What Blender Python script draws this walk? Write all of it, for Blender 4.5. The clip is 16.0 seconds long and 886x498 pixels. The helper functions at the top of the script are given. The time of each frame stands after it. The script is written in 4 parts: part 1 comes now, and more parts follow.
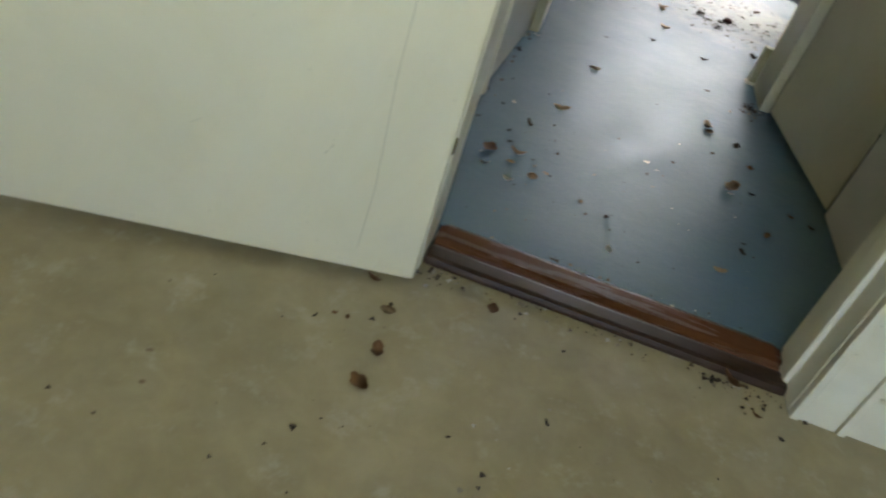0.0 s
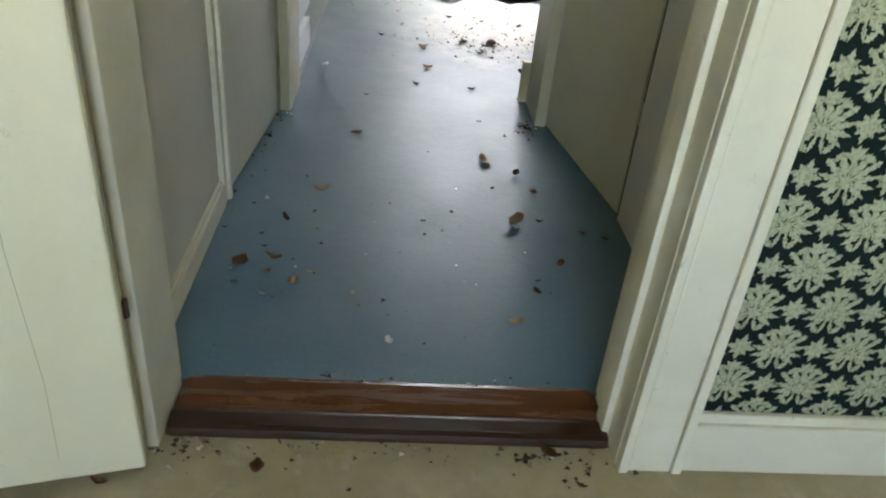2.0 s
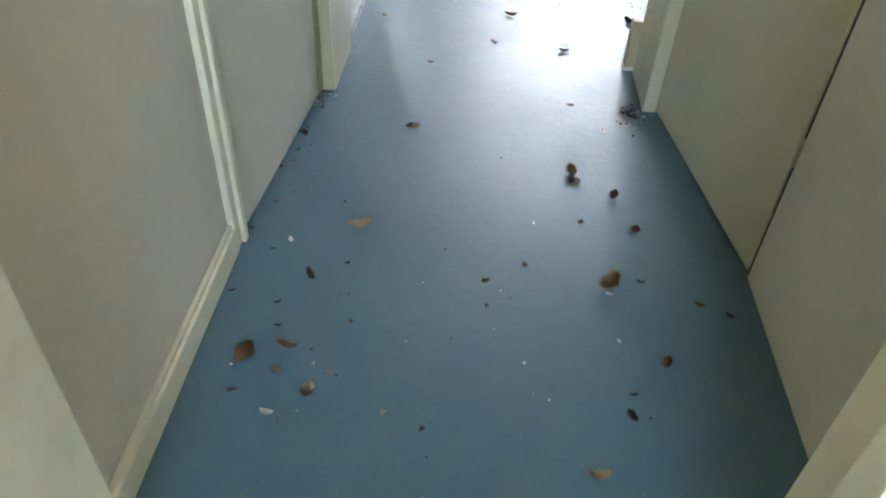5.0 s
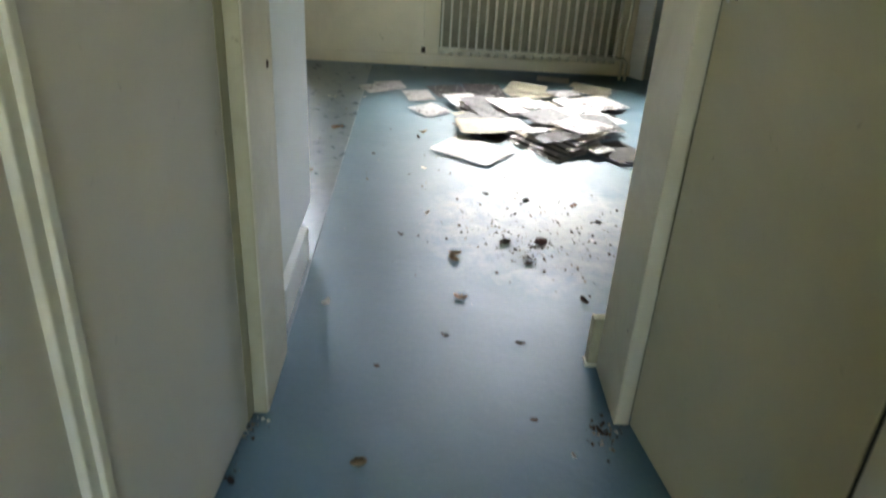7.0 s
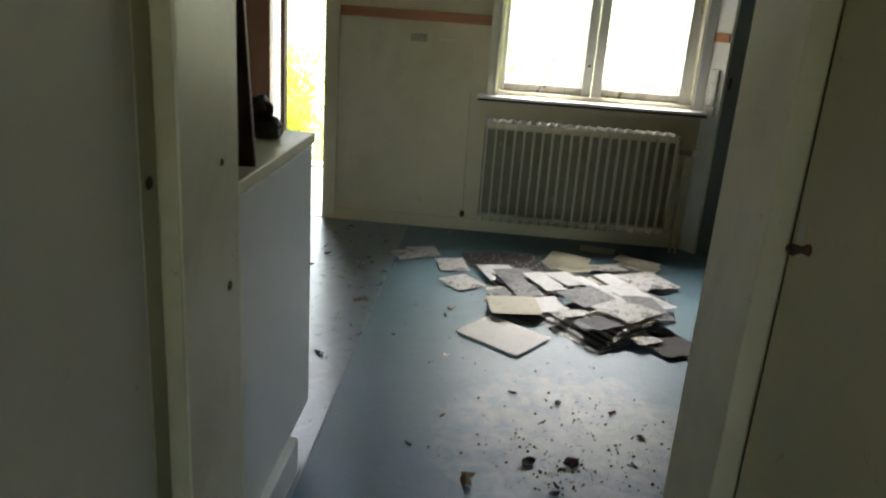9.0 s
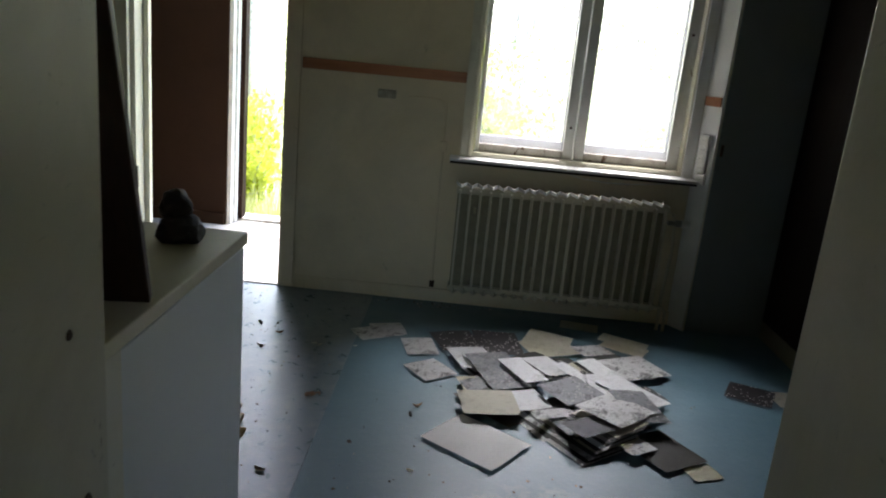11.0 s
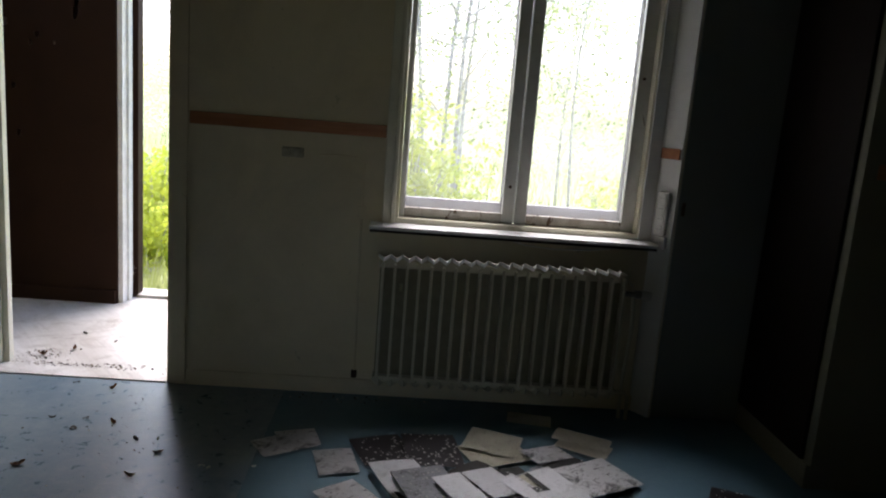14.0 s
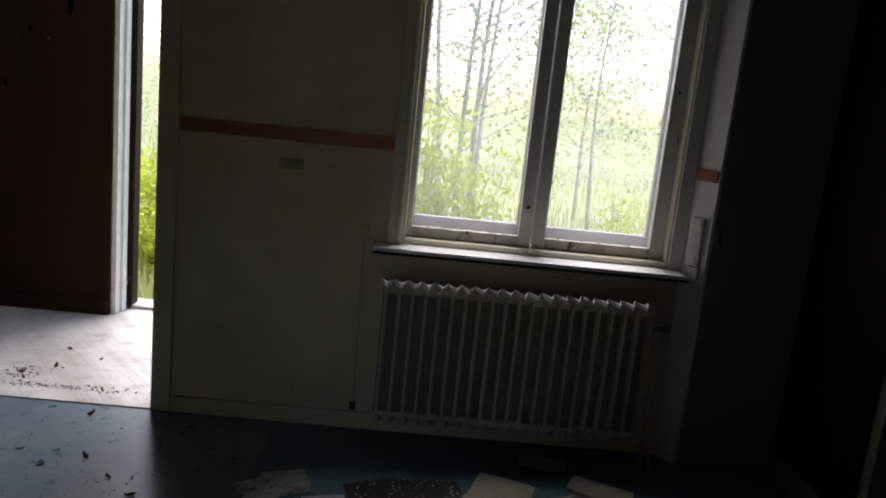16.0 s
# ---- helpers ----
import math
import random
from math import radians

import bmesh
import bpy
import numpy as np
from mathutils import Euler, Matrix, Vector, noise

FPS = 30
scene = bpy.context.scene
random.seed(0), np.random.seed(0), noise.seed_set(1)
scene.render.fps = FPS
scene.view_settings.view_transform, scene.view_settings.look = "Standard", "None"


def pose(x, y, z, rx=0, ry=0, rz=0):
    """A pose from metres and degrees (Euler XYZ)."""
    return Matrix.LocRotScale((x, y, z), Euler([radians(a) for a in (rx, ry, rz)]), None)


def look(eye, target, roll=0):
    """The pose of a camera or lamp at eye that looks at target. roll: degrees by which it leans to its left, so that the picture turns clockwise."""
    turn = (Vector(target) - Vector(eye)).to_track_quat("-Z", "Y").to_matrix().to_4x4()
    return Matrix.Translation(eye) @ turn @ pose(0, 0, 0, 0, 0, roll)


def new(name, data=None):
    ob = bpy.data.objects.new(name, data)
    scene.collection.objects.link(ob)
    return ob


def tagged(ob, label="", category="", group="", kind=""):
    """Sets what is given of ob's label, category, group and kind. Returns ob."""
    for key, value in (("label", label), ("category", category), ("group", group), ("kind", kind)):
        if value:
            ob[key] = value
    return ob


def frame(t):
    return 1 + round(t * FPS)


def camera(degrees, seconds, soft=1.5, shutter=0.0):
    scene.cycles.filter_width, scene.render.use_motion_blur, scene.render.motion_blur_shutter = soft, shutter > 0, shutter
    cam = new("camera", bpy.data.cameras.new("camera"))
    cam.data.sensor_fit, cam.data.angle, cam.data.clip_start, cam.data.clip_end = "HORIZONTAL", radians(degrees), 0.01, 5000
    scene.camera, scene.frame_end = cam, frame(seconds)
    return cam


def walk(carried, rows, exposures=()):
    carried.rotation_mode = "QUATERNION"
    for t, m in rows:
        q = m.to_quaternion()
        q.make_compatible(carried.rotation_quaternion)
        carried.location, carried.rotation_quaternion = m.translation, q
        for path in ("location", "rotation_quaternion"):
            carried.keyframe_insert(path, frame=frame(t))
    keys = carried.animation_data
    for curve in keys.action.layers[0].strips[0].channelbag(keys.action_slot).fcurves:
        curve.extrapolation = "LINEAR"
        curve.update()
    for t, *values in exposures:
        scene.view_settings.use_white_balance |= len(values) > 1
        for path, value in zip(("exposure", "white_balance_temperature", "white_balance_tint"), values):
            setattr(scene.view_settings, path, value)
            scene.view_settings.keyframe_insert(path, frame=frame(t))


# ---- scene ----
cam = camera(61.4, 16.0, 2.0, 0.5)
PATH = [
    (0, (0.078, -0.143, 0.939), (-0.022, 1.455, -0.26), 18.2),
    (0.5, (0.111, -0.063, 0.934), (0.142, 1.565, -0.228), 16.9),
    (1, (0.203, 0.049, 0.934), (0.215, 1.669, -0.237), 13.3),
    (1.5, (0.301, 0.106, 0.948), (0.405, 1.82, -0.078), 10.5),
    (2, (0.33, 0.126, 0.963), (0.488, 1.824, -0.081), 5.7),
    (2.5, (0.304, 0.162, 0.963), (0.39, 1.852, -0.102), 1.4),
    (3, (0.286, 0.261, 0.955), (0.376, 1.874, -0.225), 2.9),
    (3.2, (0.28, 0.331, 0.948), (0.393, 1.971, -0.191), 3.6),
    (5.3, (0.401, 0.791, 1.046), (0.322, 2.279, -0.289), 3.1),
    (5.5, (0.407, 0.83, 1.047), (0.338, 2.365, -0.234), 3.9),
    (6, (0.386, 0.942, 1.082), (0.364, 2.558, -0.095), 4.4),
    (6.5, (0.356, 1.054, 1.144), (0.427, 2.764, 0.108), 3.9),
    (7, (0.337, 1.13, 1.205), (0.4, 2.898, 0.272), 3.5),
    (7.5, (0.332, 1.252, 1.248), (0.252, 3.092, 0.466), 3.5),
    (8, (0.38, 1.349, 1.279), (0.226, 3.222, 0.595), 3.5),
    (8.5, (0.428, 1.419, 1.294), (0.257, 3.306, 0.656), 3.5),
    (9, (0.434, 1.504, 1.289), (0.336, 3.405, 0.676), 4.2),
    (9.5, (0.397, 1.64, 1.312), (0.349, 3.598, 0.909), 4.5),
    (9.7, (0.359, 1.682, 1.326), (0.354, 3.634, 0.887), 4.9),
    (11.8, (0.46, 2.05, 1.37), (0.414, 3.979, 0.846), 5.7),
    (12, (0.464, 2.078, 1.37), (0.461, 4.008, 0.845), 6.2),
    (12.5, (0.443, 2.218, 1.382), (0.574, 4.151, 0.887), 6.0),
    (13, (0.412, 2.344, 1.393), (0.643, 4.267, 0.895), 6.2),
    (13.5, (0.447, 2.439, 1.383), (0.634, 4.375, 0.919), 5.3),
    (14, (0.5, 2.564, 1.374), (0.605, 4.526, 0.997), 4.5),
    (14.5, (0.544, 2.638, 1.386), (0.611, 4.601, 1.013), 4.0),
    (15, (0.569, 2.69, 1.386), (0.621, 4.656, 1.019), 4.7),
    (15.5, (0.566, 2.751, 1.392), (0.617, 4.719, 1.041), 4.7),
    (16, (0.532, 2.871, 1.416), (0.594, 4.834, 1.038), 5.8),
]
EXPOSURES = [(0.0, 4.75, 7400, 14), (0.5, 4.98, 7400, 14), (2.0, 4.98, 7300, 14), (3.0, 5.25, 7200, 14), (5.5, 6.0, 6800, 16), (7.0, 5.1, 6900, 13), (8.5, 4.15, 7100, 11), (9.5, 3.45, 6900, 12), (12.0, 2.78, 6250, 18), (14.0, 2.08, 6400, 20), (16.0, 1.6, 6500, 20)]
walk(cam, [(t, look(eye, target, roll)) for t, eye, target, roll in PATH], EXPOSURES)

# ---- light ----
world = bpy.data.worlds.new("sky")
scene.world = world
world.use_nodes = True
wn = world.node_tree.nodes
wl = world.node_tree.links
sky = wn.new("ShaderNodeTexSky")
sky.sky_type = "NISHITA"
sky.sun_disc = False
sky.sun_elevation, sky.sun_rotation = radians(56), radians(1)
sky.air_density, sky.dust_density = 1.0, 2.0
wl.new(sky.outputs[0], wn["Background"].inputs[0])
wn["Background"].inputs[1].default_value = 0.15
sun = new("sun", bpy.data.lights.new("sun", "SUN"))
sun.data.energy, sun.data.angle, sun.data.color = 1.8, radians(40), (1.0, 0.985, 0.96)
sun.matrix_world = look((0.6, 30, 40), (0, 5, 0))
# daylight through the window of the first room, behind the walker
back_light = new("window_daylight", bpy.data.lights.new("window_daylight", "AREA"))
back_light.data.shape, back_light.data.size, back_light.data.size_y = "RECTANGLE", 1.3, 1.2
back_light.data.energy, back_light.data.color = 0.27, (1.0, 0.95, 0.63)
back_light.matrix_world = look((0.45, -2.30, 1.5), (0.2, 1.0, 0.6))


# ---- materials ----
def ramp(nt, stops, fac):
    r = nt.nodes.new("ShaderNodeValToRGB")
    while len(r.color_ramp.elements) < len(stops):
        r.color_ramp.elements.new(0.5)
    for e, (p, c) in zip(r.color_ramp.elements, stops):
        e.position, e.color = p, (*c, 1.0)
    nt.links.new(fac, r.inputs[0])
    return r.outputs[0]


def noise_tex(nt, scale, detail=4.0, rough=0.6, vec=None, stretch=None, warp=0.0):
    if vec is None:
        vec = nt.nodes.new("ShaderNodeTexCoord").outputs["Object"]
    if stretch:
        mp = nt.nodes.new("ShaderNodeMapping")
        mp.inputs["Scale"].default_value = stretch
        nt.links.new(vec, mp.inputs[0])
        vec = mp.outputs[0]
    n = nt.nodes.new("ShaderNodeTexNoise")
    n.inputs["Scale"].default_value = scale
    n.inputs["Detail"].default_value = detail
    n.inputs["Roughness"].default_value = rough
    n.inputs["Distortion"].default_value = warp
    nt.links.new(vec, n.inputs["Vector"])
    return n.outputs["Fac"]


def mix(nt, fac, a, b, mode="MIX"):
    m = nt.nodes.new("ShaderNodeMix")
    m.data_type, m.blend_type = "RGBA", mode
    for i, v in ((0, fac), (6, a), (7, b)):
        if hasattr(v, "is_linked"):
            nt.links.new(v, m.inputs[i])
        else:
            m.inputs[i].default_value = v if i == 0 else (*v, 1.0)
    return m.outputs[2]


def mathn(nt, op, a, b=0.0, clamp=False):
    m = nt.nodes.new("ShaderNodeMath")
    m.operation, m.use_clamp = op, clamp
    for sock, v in zip(m.inputs, (a, b)):
        if hasattr(v, "is_linked"):
            nt.links.new(v, sock)
        else:
            sock.default_value = v
    return m.outputs[0]


def base(name, rough=0.5, metal=0.0):
    m = bpy.data.materials.new(name)
    m.use_nodes = True
    b = m.node_tree.nodes["Principled BSDF"]
    b.inputs["Roughness"].default_value, b.inputs["Metallic"].default_value = rough, metal
    return m, m.node_tree, b


def bump(nt, b, height, strength=0.2, dist=0.002):
    n = nt.nodes.new("ShaderNodeBump")
    n.inputs["Strength"].default_value, n.inputs["Distance"].default_value = strength, dist
    nt.links.new(height, n.inputs["Height"])
    nt.links.new(n.outputs[0], b.inputs["Normal"])


def paint(name, col, dirt, rough=0.45, dirt_amount=0.35, grime_scale=2.5, flake=None, flake_at=0.68):
    """Old wall or wood paint: fine orange-peel grain, soft grime and a few flaked spots."""
    m, nt, b = base(name, rough)
    big = noise_tex(nt, grime_scale, 6, 0.65, warp=0.6)
    fine = noise_tex(nt, 90, 3, 0.6)
    spots = noise_tex(nt, 22, 5, 0.7, warp=1.0)
    c = mix(nt, ramp(nt, [(0.42, (0, 0, 0)), (0.78, (dirt_amount,) * 3)], big), col, dirt)
    c = mix(nt, ramp(nt, [(0.66, (0, 0, 0)), (0.74, (dirt_amount * 1.2,) * 3)], spots), c, tuple(x * 0.45 for x in dirt))
    h = fine
    if flake:
        f = noise_tex(nt, 14, 6, 0.72, stretch=(1, 1, 0.35), warp=0.8)
        mask = ramp(nt, [(flake_at, (0, 0, 0)), (flake_at + 0.02, (1, 1, 1))], f)
        c = mix(nt, mask, c, flake)
        h = mathn(nt, "SUBTRACT", fine, mask)
    nt.links.new(c, b.inputs["Base Color"])
    nt.links.new(mathn(nt, "ADD", mathn(nt, "MULTIPLY", big, 0.25), rough - 0.12), b.inputs["Roughness"])
    bump(nt, b, h, 0.25, 0.0015)
    return m


def wood(name, dark, light, rough=0.35, stretch=(2, 2, 2), scale=6.0, worn=None):
    m, nt, b = base(name, rough)
    g = noise_tex(nt, scale, 8, 0.65, stretch=stretch, warp=0.4)
    f = noise_tex(nt, scale * 9, 3, 0.6, stretch=stretch)
    c = ramp(nt, [(0.3, dark), (0.7, light)], g)
    c = mix(nt, 0.25, c, ramp(nt, [(0.35, dark), (0.65, light)], f))
    if worn:
        w = noise_tex(nt, 30, 5, 0.7, warp=0.5)
        c = mix(nt, ramp(nt, [(0.62, (0, 0, 0)), (0.68, (0.8,) * 3)], w), c, worn)
    nt.links.new(c, b.inputs["Base Color"])
    nt.links.new(mathn(nt, "ADD", mathn(nt, "MULTIPLY", g, 0.3), rough - 0.1), b.inputs["Roughness"])
    bump(nt, b, f, 0.3, 0.001)
    return m


def plain(name, col, rough=0.5, metal=0.0, vary=0.25, scale=18.0):
    m, nt, b = base(name, rough, metal)
    n = noise_tex(nt, scale, 5, 0.65)
    c = mix(nt, ramp(nt, [(0.35, (0, 0, 0)), (0.75, (1, 1, 1))], n), col, tuple(x * (1 - vary) for x in col))
    nt.links.new(c, b.inputs["Base Color"])
    bump(nt, b, noise_tex(nt, scale * 8, 2), 0.15, 0.001)
    return m


CREAM = paint("cream_door_paint", (0.70, 0.645, 0.455), (0.40, 0.36, 0.22), 0.42, 0.3, 1.8)
AGED_CREAM = paint("aged_cream_paint", (0.57, 0.51, 0.34), (0.32, 0.28, 0.16), 0.42, 0.35, 1.8)
AGED_FRAME = paint("aged_frame_paint", (0.60, 0.55, 0.39), (0.30, 0.26, 0.15), 0.42, 0.45, 3.0, flake=(0.28, 0.22, 0.14), flake_at=0.69)
WHITE_PAINT = paint("cream_white_frame_paint", (0.73, 0.69, 0.54), (0.36, 0.32, 0.2), 0.4, 0.35, 3.0, flake=(0.3, 0.25, 0.17), flake_at=0.71)
GREY_WALL = paint("off_white_corridor_paint", (0.62, 0.57, 0.465), (0.40, 0.37, 0.3), 0.5, 0.3, 1.5)
KITCHEN_WALL = paint("faded_cream_wall_paint", (0.72, 0.62, 0.42), (0.34, 0.30, 0.19), 0.6, 0.4, 1.6)
# Darkened wall paint: cuts bounce off unseen walls, holds shade on the block
DIMMED_WALL = paint("dimmed_wall_paint", (0.22, 0.21, 0.15), (0.13, 0.11, 0.07), 0.6, 0.4, 1.6)
DIMMED_CEIL = paint("dimmed_ceiling_paint", (0.34, 0.31, 0.24), (0.16, 0.14, 0.09), 0.7, 0.5)
# Olive stands in for shade on jamb and leaf edges; also colours the plinth
EDGE_OLIVE = paint("olive_edge_shade_and_plinth", (0.42, 0.38, 0.23), (0.25, 0.21, 0.11), 0.5, 0.5, 5)
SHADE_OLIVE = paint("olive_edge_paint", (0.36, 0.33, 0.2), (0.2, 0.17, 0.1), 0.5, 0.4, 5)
CABINET = paint("grey_white_laminate", (0.74, 0.76, 0.72), (0.56, 0.57, 0.53), 0.42, 0.05, 2.0)
GREY_BLUE = paint("grey_blue_cupboard_paint", (0.20, 0.222, 0.212), (0.16, 0.16, 0.14), 0.45, 0.35, 2.0)
DARK_DOOR = wood("near_black_brown_board", (0.008, 0.005, 0.004), (0.02, 0.012, 0.009), 0.45, (3, 3, 0.4))
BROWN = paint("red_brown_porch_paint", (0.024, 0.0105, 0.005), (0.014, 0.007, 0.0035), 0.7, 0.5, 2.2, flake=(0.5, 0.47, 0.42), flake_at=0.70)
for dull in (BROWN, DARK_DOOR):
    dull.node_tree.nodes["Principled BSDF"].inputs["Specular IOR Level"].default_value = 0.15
THRESH = wood("varnished_mahogany", (0.105, 0.038, 0.015), (0.135, 0.050, 0.021), 0.22, (0.5, 6, 6), 5.0, worn=(0.05, 0.02, 0.012))
THRESH_SHADE = wood("dirty_shaded_mahogany", (0.020, 0.008, 0.003), (0.048, 0.019, 0.007), 0.38, (0.5, 6, 6), 5.0, worn=(0.02, 0.012, 0.008))
ORANGE = wood("orange_varnished_batten", (0.30, 0.10, 0.03), (0.46, 0.19, 0.07), 0.4, (0.4, 6, 6))
# Neutral white; its extra brightness on board, casing and fin stands for window light
BOARD_WHITE = paint("white_board_and_lit_fin_paint", (0.83, 0.82, 0.78), (0.5, 0.48, 0.42), 0.35, 0.25, 3.0)
RAD = paint("radiator_enamel", (0.60, 0.55, 0.40), (0.4, 0.36, 0.25), 0.35, 0.35, 5, flake=(0.2, 0.12, 0.07), flake_at=0.78)
PLASTIC = plain("white_plastic", (0.72, 0.70, 0.64), 0.35)
GRIMY = plain("grimy_socket_plastic", (0.46, 0.41, 0.30), 0.5, 0, 0.5, 40)
BLACKISH = plain("black_slots", (0.015, 0.014, 0.013), 0.6)
METAL = plain("tarnished_steel", (0.32, 0.30, 0.26), 0.4, 0.9)
RUST = plain("rusty_iron", (0.09, 0.05, 0.03), 0.75, 0.3, 0.5)
CEIL = paint("white_ceiling_paint", (0.8, 0.78, 0.70), (0.5, 0.46, 0.36), 0.7, 0.3)
RUBBLE_DARK = plain("dark_debris", (0.05, 0.04, 0.03), 0.85, 0, 0.6, 60)
LEAF_BROWN = plain("dead_leaf", (0.22, 0.11, 0.045), 0.75, 0, 0.5, 60)
LEAF_TAN = plain("pale_dead_leaf", (0.38, 0.27, 0.16), 0.75, 0, 0.5, 60)
FLAKE = plain("paint_flake_white", (0.72, 0.71, 0.66), 0.6, 0, 0.2, 60)
LUMP = plain("dark_rubber", (0.03, 0.026, 0.022), 0.55, 0, 0.4, 30)


def beige_lino():
    m, nt, b = base("beige_linoleum", 0.5)
    big = noise_tex(nt, 2.2, 6, 0.6, warp=0.5)
    mid = noise_tex(nt, 14, 5, 0.65, warp=0.4)
    fine = noise_tex(nt, 160, 2)
    c = ramp(nt, [(0.3, (0.33, 0.275, 0.155)), (0.7, (0.49, 0.42, 0.265))], big)
    c = mix(nt, 0.5, c, ramp(nt, [(0.3, (0.62, 0.6, 0.55)), (0.7, (1, 1, 1))], mid), "MULTIPLY")
    s = ramp(nt, [(0.54, (0, 0, 0)), (0.68, (0.6,) * 3)], noise_tex(nt, 11, 7, 0.78, warp=0.15))
    c = mix(nt, s, c, (0.50, 0.46, 0.35))
    nt.links.new(c, b.inputs["Base Color"])
    nt.links.new(mathn(nt, "ADD", mathn(nt, "MULTIPLY", mid, 0.3), 0.34), b.inputs["Roughness"])
    bump(nt, b, fine, 0.15, 0.001)
    return m


def blue_lino():
    """Worn blue linoleum, glossy, with scuffs and a pale stained patch past the inner doorway, window glare in its
    colour.
    """
    m, nt, b = base("blue_linoleum", 0.3)
    b.inputs["Specular IOR Level"].default_value = 0.68
    co = nt.nodes.new("ShaderNodeTexCoord").outputs["Object"]
    big = noise_tex(nt, 1.6, 6, 0.62, co, warp=0.4)
    mid = noise_tex(nt, 7, 5, 0.6, co, warp=0.1)
    fine = noise_tex(nt, 120, 3, 0.6, co)
    c = ramp(nt, [(0.3, (0.056, 0.126, 0.172)), (0.7, (0.088, 0.176, 0.228))], big)
    c = mix(nt, 0.25, c, ramp(nt, [(0.2, (0.7,) * 3), (0.8, (1, 1, 1))], mid), "MULTIPLY")
    # Pale patch: worn floor plus window glare put into the colour
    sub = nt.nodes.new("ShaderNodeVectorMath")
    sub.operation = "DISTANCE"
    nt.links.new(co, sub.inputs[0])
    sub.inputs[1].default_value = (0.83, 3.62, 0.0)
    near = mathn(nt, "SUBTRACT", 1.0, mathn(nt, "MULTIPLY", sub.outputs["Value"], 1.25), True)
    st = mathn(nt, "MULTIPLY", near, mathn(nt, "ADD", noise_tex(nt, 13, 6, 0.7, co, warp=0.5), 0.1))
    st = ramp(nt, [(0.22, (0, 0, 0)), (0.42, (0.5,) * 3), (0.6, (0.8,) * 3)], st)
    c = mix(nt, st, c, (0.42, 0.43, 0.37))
    scuff = ramp(nt, [(0.5, (0, 0, 0)), (0.85, (0.16,) * 3)], noise_tex(nt, 70, 4, 0.7, co))
    c = mix(nt, scuff, c, (0.24, 0.27, 0.28))
    nt.links.new(c, b.inputs["Base Color"])
    r = mathn(nt, "ADD", mathn(nt, "MULTIPLY", mid, 0.30), 0.28)
    nt.links.new(mathn(nt, "ADD", r, mathn(nt, "MULTIPLY", st, 0.10)), b.inputs["Roughness"])
    wavy = noise_tex(nt, 26, 3, 0.55, co, warp=0.3)
    bump(nt, b, mathn(nt, "ADD", mathn(nt, "ADD", fine, mathn(nt, "MULTIPLY", mid, 2.2)), mathn(nt, "MULTIPLY", wavy, 2.0)), 0.26, 0.002)
    return m


def grey_lino():
    """Worn grey-blue linoleum, trodden shiny, with pale scuffs and dark specks."""
    m, nt, b = base("worn_grey_linoleum", 0.28)
    b.inputs["Specular IOR Level"].default_value = 0.95
    co = nt.nodes.new("ShaderNodeTexCoord").outputs["Object"]
    big = noise_tex(nt, 3.0, 6, 0.65, co, warp=0.4)
    mid = noise_tex(nt, 16, 6, 0.7, co, warp=0.3)
    fine = noise_tex(nt, 90, 4, 0.65, co)
    c = ramp(nt, [(0.3, (0.080, 0.130, 0.165)), (0.7, (0.130, 0.180, 0.215))], big)
    c = mix(nt, ramp(nt, [(0.50, (0, 0, 0)), (0.75, (0.35,) * 3)], mid), c, (0.34, 0.36, 0.36))
    c = mix(nt, ramp(nt, [(0.62, (0, 0, 0)), (0.72, (0.45,) * 3)], fine), c, (0.06, 0.06, 0.06))
    nt.links.new(c, b.inputs["Base Color"])
    nt.links.new(mathn(nt, "ADD", mathn(nt, "MULTIPLY", mid, 0.14), 0.22), b.inputs["Roughness"])
    bump(nt, b, mathn(nt, "ADD", fine, mathn(nt, "MULTIPLY", mid, 0.6)), 0.3, 0.002)
    return m


def hazed_glass():
    m = bpy.data.materials.new("dusty_hazed_window_glass")
    m.use_nodes = True
    nt = m.node_tree
    nt.nodes.clear()
    out = nt.nodes.new("ShaderNodeOutputMaterial")
    tr = nt.nodes.new("ShaderNodeBsdfTransparent")
    gl = nt.nodes.new("ShaderNodeBsdfGlossy")
    gl.inputs["Roughness"].default_value = 0.02
    # Translucent veil whitens the view, standing in for overexposure haze
    dust_haze = nt.nodes.new("ShaderNodeBsdfTranslucent")
    dust_haze.inputs["Color"].default_value = (0.8, 0.82, 0.78, 1)
    fr = nt.nodes.new("ShaderNodeFresnel")
    m1 = nt.nodes.new("ShaderNodeMixShader")
    nt.links.new(fr.outputs[0], m1.inputs[0])
    nt.links.new(tr.outputs[0], m1.inputs[1])
    nt.links.new(gl.outputs[0], m1.inputs[2])
    m2 = nt.nodes.new("ShaderNodeMixShader")
    n = noise_tex(nt, 3.0, 6, 0.7)
    nt.links.new(mathn(nt, "ADD", mathn(nt, "MULTIPLY", n, 0.14), 0.0), m2.inputs[0])
    nt.links.new(m1.outputs[0], m2.inputs[1])
    nt.links.new(dust_haze.outputs[0], m2.inputs[2])
    nt.links.new(m2.outputs[0], out.inputs[0])
    return m


